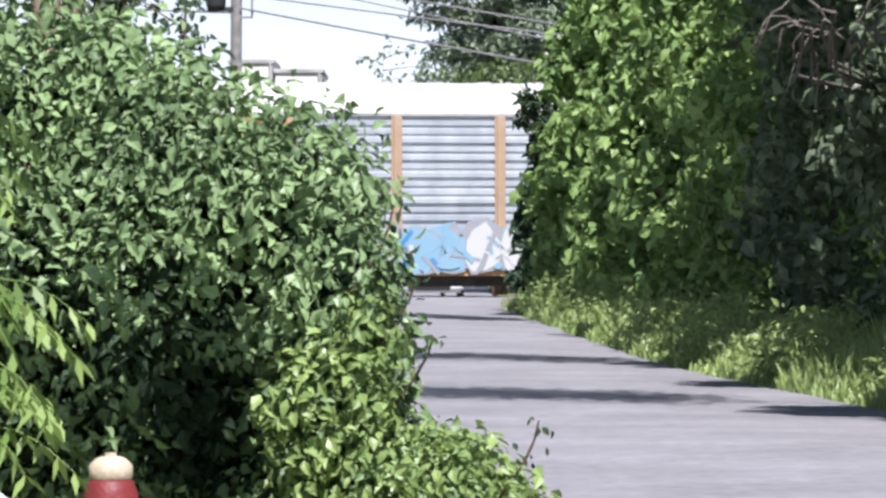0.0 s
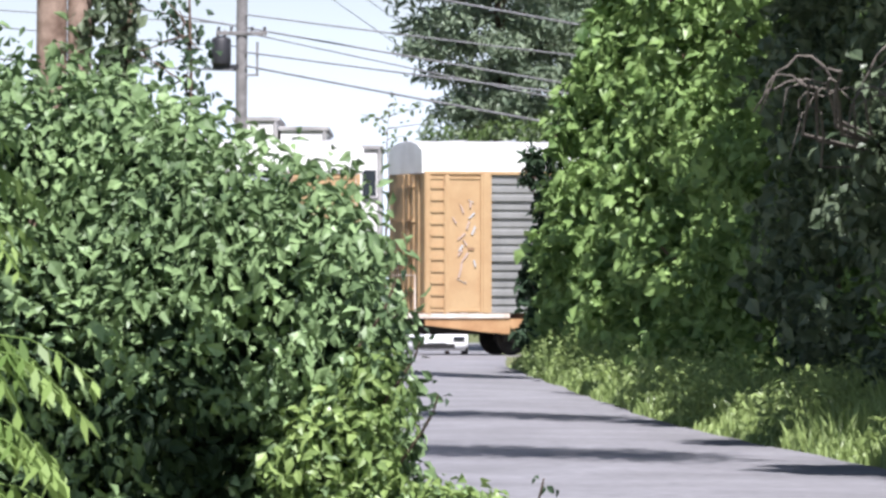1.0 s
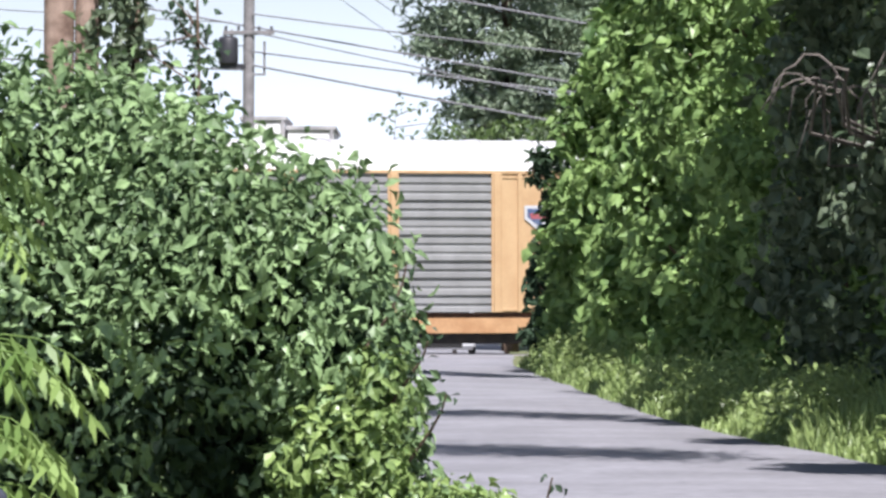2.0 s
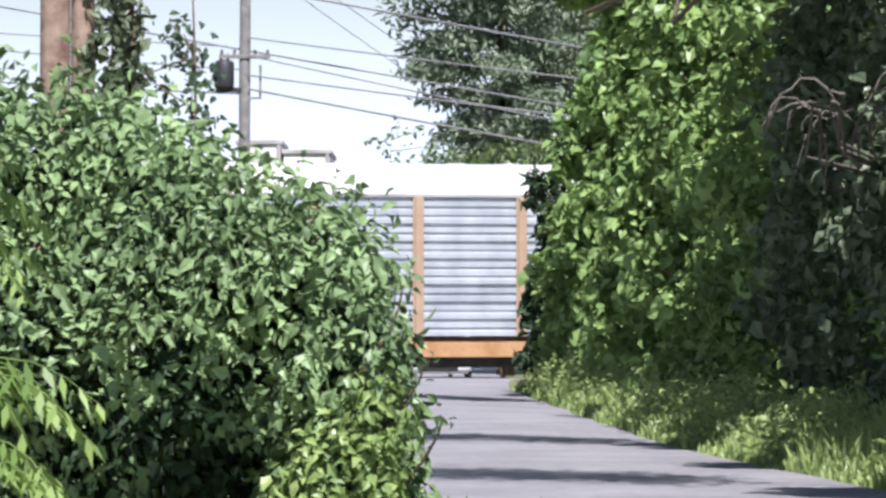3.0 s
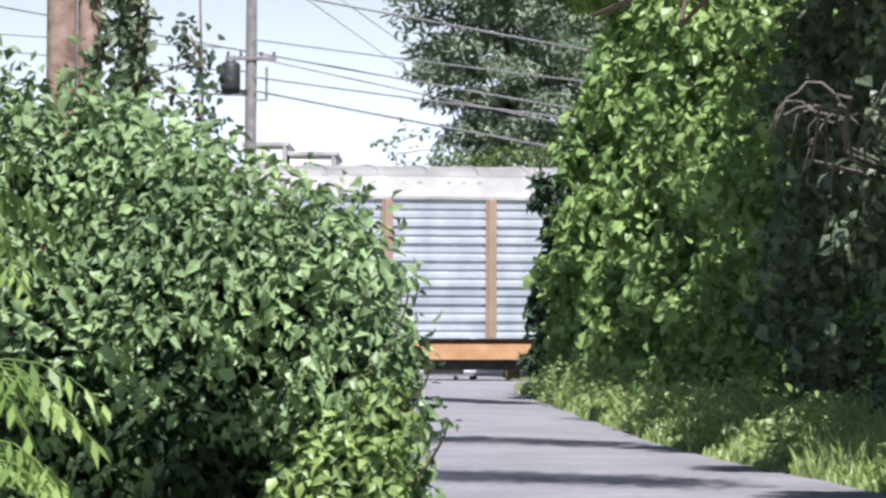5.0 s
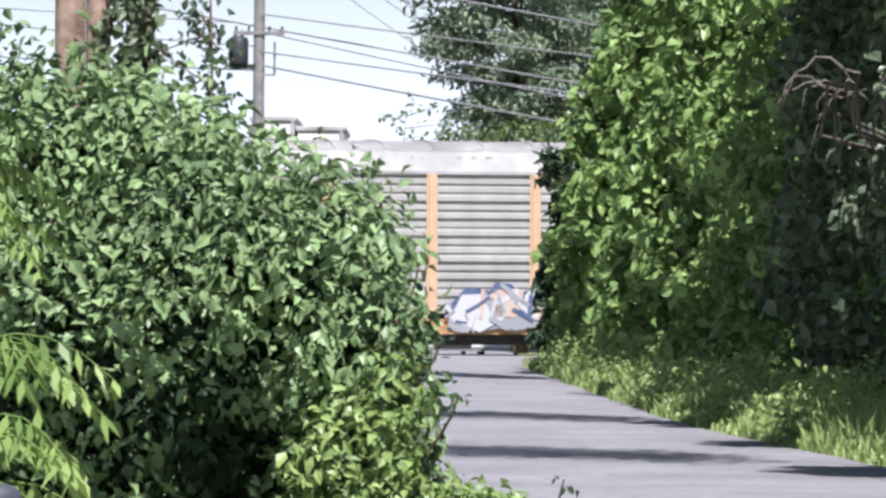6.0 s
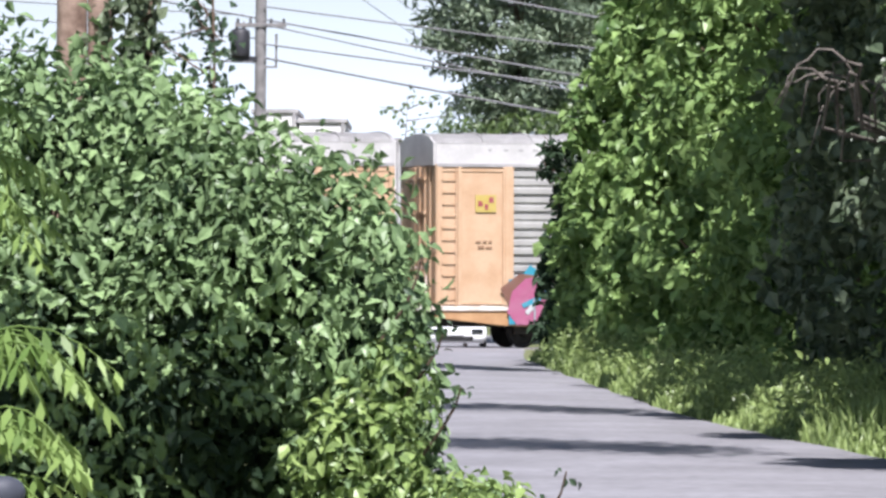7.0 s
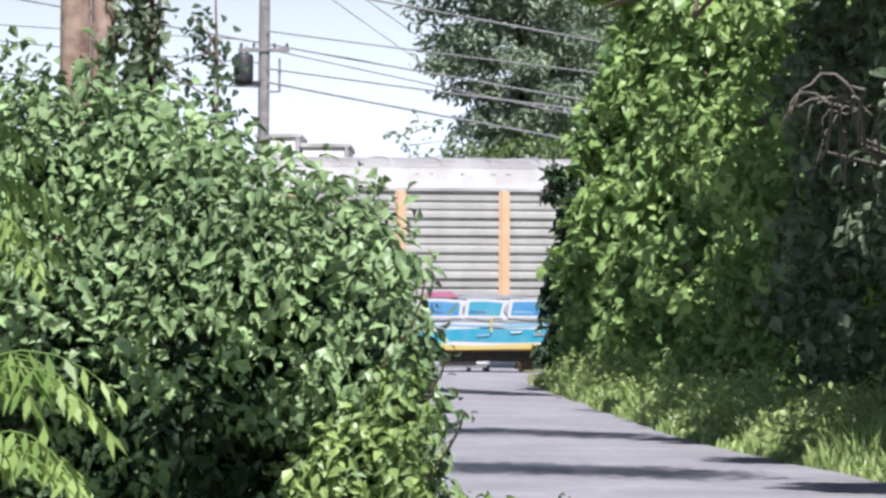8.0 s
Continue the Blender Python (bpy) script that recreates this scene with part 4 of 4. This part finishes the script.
def build_dead_vines():
    ob = thing("dead_vine", Matrix(), "bare brown vine stems arching out of the shaded hedge", "vine")
    rng = random.Random(51)
    for k in range(13):
        x = 3.6 + rng.uniform(0, 1.25)
        z = 3.82 + rng.uniform(-0.4, 0.2)
        y = 59.6 + rng.uniform(-0.4, 0.4)
        w, h = rng.uniform(0.1, 0.34), rng.uniform(0.1, 0.34)
        pts = [(5.35, 61.6, 3.0), (x + 1.3 * w, y + 1.2, z - 0.4), (x + w, y + 0.3, z - 0.1)] + [(x + w * math.cos(a), y, z + h * math.sin(a)) for a in (0.4, 0.8, 1.2, 1.7, 2.2, 2.7)] + [(x - w * rng.uniform(0.8, 1.5), y, z - rng.uniform(0.05, 0.4))]
        pts = [(px + rng.uniform(-0.05, 0.05), py, pz + rng.uniform(-0.05, 0.05)) for px, py, pz in pts]
        n, r = len(pts), rng.uniform(0.014, 0.028)
        part("stem", tube(bmesh.new(), pts, [r - 0.6 * r * i / (n - 1) for i in range(n)], 6), DEAD_VINE, ob, smooth=True)
    part("stem", tube(bmesh.new(), limb_path((5.4, 61.7, -0.05), (5.35, 61.6, 3.05), 52, 6, 0.03), [0.06] * 6, 7), DEAD_VINE, ob, smooth=True)


def build_grass():
    """The verge on the road's right side, and a little by the crossing."""
    rng = np.random.default_rng(61)
    n = 42000
    y = 46 + 78 * rng.random(n) ** 1.15
    ex = np.array([edge_x(q) for q in y])
    u = rng.random(n)
    width = 1.75 + 0.5 * np.clip((72 - y) / 12, 0, 1)
    x = ex + 0.03 + width * u
    h = (0.12 + (0.34 + 0.45 * np.clip((75 - y) / 15, 0, 1)) * u + 0.16 * np.sin(y * 1.7) * np.sin(y * 0.61 + 3 * u)) * rng.uniform(0.6, 1.3, n)
    h = np.clip(h, 0.06, 0.9)
    a = rng.uniform(0, 2 * np.pi, n)
    w = rng.uniform(0.008, 0.022, n) * (0.6 + y / 110)
    lean = rng.uniform(0.1, 0.6, n) * h
    bend = a + rng.uniform(-0.7, 0.7, n) + 1.57
    z0 = np.full(n, -0.03)
    p0 = np.stack([x - w * np.cos(a), y - w * np.sin(a), z0], 1)
    p1 = np.stack([x + w * np.cos(a), y + w * np.sin(a), z0], 1)
    mx, my = x + 0.35 * lean * np.cos(bend), y + 0.35 * lean * np.sin(bend)
    p2 = np.stack([mx + 0.8 * w * np.cos(a), my + 0.8 * w * np.sin(a), z0 + h * 0.6], 1)
    p3 = np.stack([mx - 0.8 * w * np.cos(a), my - 0.8 * w * np.sin(a), z0 + h * 0.6], 1)
    p4 = np.stack([x + lean * np.cos(bend), y + lean * np.sin(bend), z0 + h], 1)
    v = np.stack([p0, p1, p2, p3, p4], 1).reshape(-1, 3)
    faces = []
    for k in range(n):
        o = 5 * k
        faces += [(o, o + 1, o + 2, o + 3), (o + 3, o + 2, o + 4)]
    me = bpy.data.meshes.new("verge_grass")
    me.from_pydata(v.tolist(), [], faces)
    me.materials.append(GRASS)
    tagged(new("verge_grass", me), "long sunlit yellow-green grass on the road verge", "grass", kind="stuff")


def build_verge_weeds():
    """Rounded clumps of broad-leaved weeds among the verge grass."""
    rng = random.Random(66)
    clumps = []
    for k in range(70):
        y = 48 + 76 * rng.random()
        u = rng.uniform(0.25, 1.7)
        s = rng.uniform(0.2, 0.5)
        clumps.append(((edge_x(y) + u, y, s * 0.6), (s * 1.2, s * 1.6, s * rng.uniform(0.8, 1.5))))
    nr = np.random.default_rng(67)
    p, d = scatter(clumps, 15000, nr, inner=0.5, lumpy=0.25)
    tagged(new("verge_weeds", leaves_mesh("verge_weeds", p, d, 0.11, GRASS, nr, 0.45, 0.2)), "rounded yellow-green weed clumps in the verge grass", "weeds", kind="stuff")


def build_pine(x, y, h, r, seed, count, low):
    """A tall evergreen: layered drooping boughs with tufts and gaps."""
    rng = random.Random(seed)
    clumps, stems = [], [(limb_path((x, y, -0.3), (x, y, h), seed, 8, 0.006), 0.32, 0.04)]
    z = low
    while z < h - 0.5:
        f = (z - low) / (h - low)
        rr = r * min(0.55 + 1.9 * f, 1.0) * (1 - max(f - 0.35, 0) ** 1.4)
        k = 7
        for i in range(k):
            a = 2 * math.pi * (i + rng.random()) / k
            L = rr * rng.uniform(0.65, 1.1)
            end = Vector((x + math.cos(a) * L, y + math.sin(a) * L, z - 0.12 * L))
            if i % 2 == 0:
                stems.append((limb_path((x, y, z), end, int(seed * 50 + z * 7 + i), 4, 0.04), 0.05, 0.012))
            for s in (0.4, 0.7, 0.97):
                c = Vector((x, y, z)).lerp(end, s)
                q = rng.uniform(0.45, 0.8)
                clumps.append((tuple(c + Vector((0, 0, rng.uniform(-0.1, 0.15)))), (q * 1.15, q * 1.15, q * 0.55)))
        z += rng.uniform(0.75, 1.05)
    plant("evergreen_tree", "tall dark evergreen tree with drooping layered boughs", "tree", clumps, count, 0.32, LEAF_PINE, seed, stems, group="evergreen trees beyond the railway", wide=0.35, droop=0.3, inner=0.6, keep=0.4, lumpy=0.3)


def build_far_plants():
    build_pine(2.0, 184, 25, 3.7, 71, 40000, 7.2)
    build_pine(6.4, 194, 25, 4.4, 72, 38000, 6.0)
    rng = random.Random(73)
    for k in range(1, 7):
        x, y = -1.4 + k * 1.6, 170 + rng.uniform(-2, 3)
        top = (6.75, 6.7, 7.0, 7.2, 7.2, 7.3, 7.2)[k]
        clumps = [((x + rng.uniform(-1, 1), y + rng.uniform(-0.8, 0.8), z), (rng.uniform(0.5, 0.9), 0.8, 0.6)) for z in (1.0, 2.0, 3.0, 4.0, 4.8, 5.4) for _ in range(2)] + [((x, y, top - 0.6), (0.95, 0.8, 0.55))]
        plant("far_shrub", "tall olive-green shrub behind the railway", "shrub", clumps, 2600, 0.22, LEAF_FAR, 80 + k, [(limb_path((x, y, -0.3), (x, y, top - 0.7), k), 0.08, 0.02)], group="shrubs behind the railway")
    # a thin twig cluster that stands out against the sky
    ob = thing("sparse_sapling", Matrix(), "thin-crowned sapling behind the railway", "sapling")
    part("trunk", tube(bmesh.new(), limb_path((-1.7, 172, -0.3), (-1.6, 172, 7.4), 3, 7, 0.01), [0.06, 0.05, 0.045, 0.04, 0.03, 0.02, 0.01], 6), BARK, ob)
    nr = np.random.default_rng(74)
    for k in range(9):
        a = Vector((-1.63, 172, 6.0 + 0.17 * k))
        b = a + Vector((rng.uniform(-0.9, 1.3), rng.uniform(-0.4, 0.4), rng.uniform(0.0, 0.5)))
        br = part("branch", tube(bmesh.new(), limb_path(a, b, k, 4), [0.02, 0.016, 0.012, 0.006], 5), BARK, ob)
        p = np.array([a.lerp(b, rng.uniform(0.3, 1.05)) for _ in range(8)]) + nr.normal(size=(8, 3)) * 0.1
        part("leaf_spray", leaves_mesh("leaf_spray", p, np.tile([0.1, -0.8, 0.3], (8, 1)), 0.2, LEAF_FAR, nr), LEAF_FAR, br)["kind"] = "stuff"
    # woods closing the horizon
    nr = np.random.default_rng(75)
    clumps = [((x, 300 + 25 * math.sin(x * 0.05), 2.4 + 1.2 * math.sin(x * 0.3)), (6, 6, 3.2)) for x in range(-150, 190, 7)]
    p, d = scatter(clumps, 16000, nr)
    tagged(new("far_woods", leaves_mesh("far_woods", p, d, 1.1, LEAF_FAR, nr)), "distant woods along the horizon", "woods", kind="stuff")


def build_shade_tree():
    """An unseen tree, added so that its long bough shades the bush's lower part."""
    x, y = -4.7, 19.3
    clumps = [((x, y, 7.5), (1.5, 1.5, 1.1)), ((x - 0.8, y - 1, 6.6), (1.4, 1.4, 1.0)), ((x - 1.2, y + 0.6, 8.2), (1.3, 1.3, 1.0)),
              ((-0.95, 20.4, 7.25), (0.26, 0.32, 0.17)), ((-1.32, 20.5, 7.3), (0.28, 0.3, 0.17)), ((-1.65, 20.4, 7.3), (0.16, 0.2, 0.13)), ((-0.42, 20.6, 6.75), (0.26, 0.34, 0.2)), ((-2.4, 20.1, 7.4), (0.4, 0.4, 0.3))]
    stems = [(limb_path((x, y, -0.1), (x - 0.2, y, 8), 7, 8, 0.02), 0.22, 0.06), (limb_path((x, y, 5.8), (-0.8, 20.4, 7.1), 8, 7, 0.03), 0.1, 0.02), (limb_path((x, y, 5), (x - 1.2, y - 1, 7), 9, 5), 0.07, 0.02)]
    plant("unseen_shade_tree", "unseen tree added to shade the lower part of the bush", "tree", clumps, 26000, 0.15, LEAF_HEDGE, 55, stems, inner=0.6)


build_left_bush()
build_shade_tree()
build_weeds()
build_sumac(-2.0, 23.6, 1.42, 9, 91, "bright yellow-green shrub with drooping feathered leaves")
build_sumac(-2.02, 23.9, 2.45, 8, 92, "taller bright green shrub with drooping feathered leaves", 0.75)
build_sumac(-1.98, 23.3, 1.12, 6, 93, "low bright yellow-green shrub with drooping feathered leaves")
build_sapling()
build_hedge()
build_shaded_hedge_end()
build_shade_crowns()
build_dead_vines()
build_grass()
build_verge_weeds()
build_far_plants()


# ---- poles and lines ----
def utility_pole():
    x, y = -5.92, 165
    ob = thing("utility_pole", Matrix.Translation((x, y, -0.3)) @ Matrix.Rotation(radians(0.4), 4, "Y"), "grey wooden utility pole with a dark transformer", "utility pole")
    part("pole", cyl(bmesh.new(), (0, 0, 0), (0, 0, 14), 0.2, 0.15, 14), GREY_POLE, ob)
    for z, w in ((9.55, 0.75),):
        arm = part("crossarm", boxed(-w, w, -0.2, -0.1, z - 0.06, z + 0.06, bevel=0.01), GREY_POLE, ob)
        for dx in (-w + 0.08, -0.3, 0.3, w - 0.08):
            bm = lathe(bmesh.new(), [(0.02, 0.06), (0.05, 0.08), (0.03, 0.12), (0.055, 0.15), (0.03, 0.2)], 10, Matrix.Translation((dx, -0.15, z)))
            part("insulator", bm, XFMR, arm)
    can = lathe(bmesh.new(), [(0.03, 7.98), (0.24, 8.0), (0.26, 8.05), (0.26, 8.72), (0.22, 8.8), (0.05, 8.84)], 16, Matrix.Translation((-0.6, -0.1, 0.62)) @ Matrix.Diagonal((1.12, 1.12, 1, 1)))
    tr = part("transformer", can, XFMR, ob, "dark cylindrical pole transformer", True)
    for dx in (-0.1, 0.1):
        part("bushing", lathe(bmesh.new(), [(0.03, 0), (0.06, 0.04), (0.03, 0.1), (0.05, 0.14), (0.02, 0.24)], 8, Matrix.Translation((-0.6 + dx, -0.1, 9.42))), GREY_POLE, tr)
    part("bracket", boxed(-0.85, 0.05, -0.14, -0.05, 8.5, 8.64), XFMR, ob)
    part("riser_pipe", cyl(bmesh.new(), (0.46, -0.12, 8.3), (0.46, -0.12, 9.3), 0.035, 0.035, 8), GREY_POLE, ob)
    part("riser_bracket", boxed(0.0, 0.5, -0.14, -0.09, 8.3, 8.36), GREY_POLE, ob)
    # farther poles that carry the lines on
    for k, (px, py) in enumerate(((-21.0, 176), (13.5, 190))):
        o = thing("utility_pole", Matrix.Translation((px, py, -0.3)), "grey wooden utility pole along the railway", "utility pole")
        part("pole", cyl(bmesh.new(), (0, 0, 0), (0, 0, 13), 0.2, 0.15, 12), GREY_POLE, o)
        part("crossarm", boxed(-1.1, 1.1, -0.2, -0.1, 9.0, 9.12), GREY_POLE, o)


def cable(a, b, sag, r=0.022):
    a, b = Vector(a), Vector(b)
    pts = [a.lerp(b, i / 14) - Vector((0, 0, 4 * sag * (i / 14) * (1 - i / 14))) for i in range(15)]
    tagged(part("cable", tube(bmesh.new(), pts, [r] * 15, 6), WIRE), "grey overhead cable between the utility poles", "cable", "overhead cables")


def build_cables():
    y = 164.8
    rows = [(-18, 11.62, 11.5, 6.47, 0.05, 0.03), (-5.75, 9.27, 11.5, 5.75, 0.05, 0.024), (-5.75, 8.3, 11.5, 5.2, 0.05, 0.036), (-18, 13.62, 11.5, 8.2, 0.05, 0.034),
            (-5.75, 9.8, 11.5, 7.78, 0.05, 0.026), (-5.75, 8.7, 11.5, 6.6, 0.05, 0.03), (-18, 10.0, -5.9, 8.9, 0.1, 0.02), (-18, 8.9, -5.9, 8.2, 0.1, 0.03), (-18, 10.3, -6.4, 9.6, 0.05, 0.02)]
    for x0, z0, x1, z1, sag, r in rows:
        cable((x0, y, z0), (x1, y + 1.0, z1), sag, r)
    for z0, z1 in ((12.2, 7.4), (12.9, 8.2)):
        cable((-5.85, 165, z0), (2.1, 184, z1), 0.1, 0.012)


utility_pole()
build_cables()


def build_near_poles():
    for dx, r, lab, lean in ((-4.94, 0.19, "reddish-brown weathered wooden pole behind the bush", 0.3), (-4.58, 0.15, "ivy-clad brown wooden pole behind the bush", 0.2)):
        ob = thing("wooden_pole", Matrix.Translation((dx, 71, -0.1)) @ Matrix.Rotation(radians(lean), 4, "Y"), lab, "wooden pole")
        bm = bmesh.new()
        tube(bm, [(0, 0, z) for z in (0, 3, 6, 9, 12)], [r * 1.08, r * 1.04, r, r * 0.95, r * 0.9], 18)
        part("pole", bm, POLE_WOOD, ob, smooth=True)
        if dx > -4.8:
            nr = np.random.default_rng(101)
            a, z = nr.uniform(0, 6.28, 900), nr.uniform(3, 9.5, 900)
            rad = r + 0.02 + 0.24 * nr.random(900) ** 1.5 * (np.sin(z * 2.1) * 0.5 + 0.8)
            p = np.stack([rad * np.cos(a) + 0.2, rad * np.sin(a), z], 1)
            part("ivy", leaves_mesh("ivy", p, np.stack([np.cos(a), np.sin(a), 0 * a], 1), 0.19, LEAF_CREEPER_OR_SHADED, nr), LEAF_CREEPER_OR_SHADED, ob, "dark green climbing ivy")
    # a vine-clad tree close by the poles
    rng = random.Random(102)
    clumps = [((-4.1 + rng.uniform(-0.14, 0.14), 72, z), (0.2, 0.3, 0.4)) for z in (3.4, 3.9, 4.4, 4.9, 5.4, 6.0, 6.6, 7.4, 8.2)]
    plant("slim_tree", "slim dark tree trunk wrapped in leaves beside the wooden poles", "tree", clumps, 1000, 0.19, LEAF_CREEPER_OR_SHADED, 103, [(limb_path((-4.05, 72, -0.1), (-4.05, 72, 9), 5, 7, 0.008), 0.12, 0.06)], inner=0.6)


build_near_poles()


# ---- buildings beyond the railway ----
def build_buildings():
    ob = thing("low_building", Matrix(), "white flat-roofed building with grey roof edges beyond the railway", "building")
    for x0, x1, y0, y1, h in ((-7.5, -5.95, 204, 212, 7.88), (-5.8, -4.15, 203, 212, 7.5), (-3.8, -2.2, 206, 212, 6.9)):
        w = part("wall", boxed(x0, x1, y0, y1, -0.3, h), RENDERED, ob)
        part("roof_edge", boxed(x0 - 0.08, x1 + 0.08, y0 - 0.1, y1 + 0.1, h, h + 0.16, bevel=0.02), TRIM_GREY, ob)
        for k in range(2):
            c = x0 + (x1 - x0) * (0.3 + 0.4 * k)
            win = part("window", boxed(c - 0.28, c + 0.28, y0 - 0.05, y0 - 0.004, h - 1.7, h - 0.75), GLASS, ob)
            part("sill", boxed(c - 0.34, c + 0.34, y0 - 0.12, y0 - 0.004, h - 1.78, h - 1.705), TRIM_GREY, win)
        part("downpipe", cyl(bmesh.new(), (x1 - 0.08, y0 - 0.07, -0.2), (x1 - 0.08, y0 - 0.07, h), 0.06, 0.06, 8), TRIM_GREY, ob)


build_buildings()


# ---- things by the road ----
def build_hydrant():
    ob = thing("fire_hydrant", Matrix.Translation((-1.355, 23.5, -0.03)), "red fire hydrant with a cream cap among the leaves", "fire hydrant")
    part("barrel", lathe(bmesh.new(), [(0.17, 0), (0.17, 0.03), (0.12, 0.05), (0.115, 0.36), (0.14, 0.38), (0.14, 0.42), (0.12, 0.44), (0.115, 0.56), (0.1, 0.6), (0.085, 0.625)], 24), HYD_RED, ob, smooth=True)
    part("cap", lathe(bmesh.new(), [(0.083, 0.615), (0.092, 0.625), (0.092, 0.675), (0.08, 0.69), (0.06, 0.708), (0.04, 0.715)], 20), HYD_CREAM, ob, smooth=True)
    part("nut", cyl(bmesh.new(), (0, 0, 0.71), (0, 0, 0.73), 0.026, 0.024, 5), HYD_CREAM, ob)
    for s in (1,):
        m = Matrix.Translation((0, 0, 0.47)) @ Matrix.Rotation(radians(90 * s), 4, "Y")
        part("nozzle", lathe(bmesh.new(), [(0.06, 0.09), (0.06, 0.13), (0.07, 0.135), (0.07, 0.18), (0.02, 0.2)], 14, m), HYD_RED, ob)


def car(m, label, rear=False):
    """A small white car; its own space: x to its right, y to its tail, z up."""
    ob = thing("car", m, label, "car", "parked and waiting cars")
    bm = bmesh.new()
    side = [(-2.05, 0.3), (-2.1, 0.55), (-2.0, 0.72), (-1.1, 0.92), (-0.45, 1.4), (0.7, 1.46), (1.6, 1.1), (2.0, 1.0), (2.08, 0.6), (2.0, 0.3)]
    prism(bm, side, -0.86, 0.86)
    bmesh.ops.bevel(bm, geom=bm.edges[:], offset=0.07, segments=2, affect="EDGES")
    b = part("body", bm, CAR_WHITE, ob, "white painted car body", True)
    b.matrix_basis = Matrix.Rotation(radians(90), 4, "Z")
    for nm, pts in (("windscreen", [(-1.06, 0.955), (-0.47, 1.375), (-0.43, 1.36), (-1.0, 0.93)]), ("rear_window", [(0.76, 1.42), (1.55, 1.13), (1.52, 1.1), (0.74, 1.38)])):
        bm = prism(bmesh.new(), [(x - 0.05 * (1 if x < 0 else -1), z + 0.035) for x, z in pts], -0.7, 0.7)
        part(nm, bm, GLASS, ob).matrix_basis = Matrix.Rotation(radians(90), 4, "Z")
    for s in (-1, 1):
        bm = prism(bmesh.new(), [(-0.85, 0.97), (-0.42, 1.32), (0.6, 1.36), (1.2, 1.05)], *sorted((s * 0.855, s * 0.868)))
        part("side_window", bm, GLASS, ob).matrix_basis = Matrix.Rotation(radians(90), 4, "Z")
        bm = lathe(bmesh.new(), [(0.01, -0.06), (0.022, -0.05), (0.032, -0.02), (0.032, 0.04), (0.022, 0.06)], 14, Matrix.Translation((s * 0.955, -0.7, 0.935)) @ Matrix.Rotation(radians(90), 4, "X") @ Matrix.Diagonal((1.4, 1, 1, 1)))
        part("mirror", bm, GREY_PLASTIC, ob, "grey wing mirror", True)
        part("headlight", boxed(min(s * 0.45, s * 0.78), max(s * 0.45, s * 0.78), -2.1, -1.98, 0.58, 0.7, bevel=0.02), GLASS, ob)
        for y in (-1.3, 1.3):
            m2 = Matrix.Translation((s * 0.76, y, 0.31)) @ Matrix.Rotation(radians(90 * s), 4, "Y")
            w = part("wheel", lathe(bmesh.new(), [(0.05, -0.08), (0.29, -0.08), (0.31, -0.05), (0.31, 0.08), (0.29, 0.11), (0.21, 0.11), (0.2, 0.08), (0.02, 0.08)], 20, m2), RUBBER, ob)
            part("rim", lathe(bmesh.new(), [(0.2, 0.085), (0.19, 0.1), (0.05, 0.115), (0.02, 0.115)], 16, m2), RAIL, w)
    part("lower_grille", boxed(-0.5, 0.5, -2.125, -2.03, 0.36, 0.5, bevel=0.01), RUBBER, ob)
    part("front_plate", boxed(-0.25, 0.25, -2.135, -2.1, 0.53, 0.63), WHITE, ob)
    return ob


build_hydrant()
car(Matrix.Translation((-0.12, 160.0, -0.28)), "white car waiting beyond the level crossing")
car(Matrix.Translation((-2.535, 13.79, -0.03)) @ Matrix.Rotation(radians(25), 4, "Z") @ Matrix.Diagonal((1.215, 1.215, 1.215, 1)), "white car parked beside the bush, grey wing mirror showing")


# ---- what moves: the train rolls to the left at a steady speed ----
WAGON_SHIFT = (-0.37, -0.37, 0.2, 0, 0, 0, 0, 0)  # shifts along the track, wagon by wagon, set to fit the camera's view


def motions():
    for k, w in enumerate(TRAIN):
        rows = []
        for t in [0.25 * i for i in range(33)]:
            s = 1.25 - SPEED * (t - 2.4) + (k - 3) * PITCH + WAGON_SHIFT[k]
            rows.append((t, TRACK @ Matrix.Translation((s, 0, 0))))
        walk(w, rows)
    for w in WHEELSETS:
        at = w.location.copy()
        walk(w, [(i / 30, Matrix.Translation(at) @ Matrix.Rotation(-SPEED / 0.45 * i / 30, 4, "Y")) for i in range(241)])


motions()
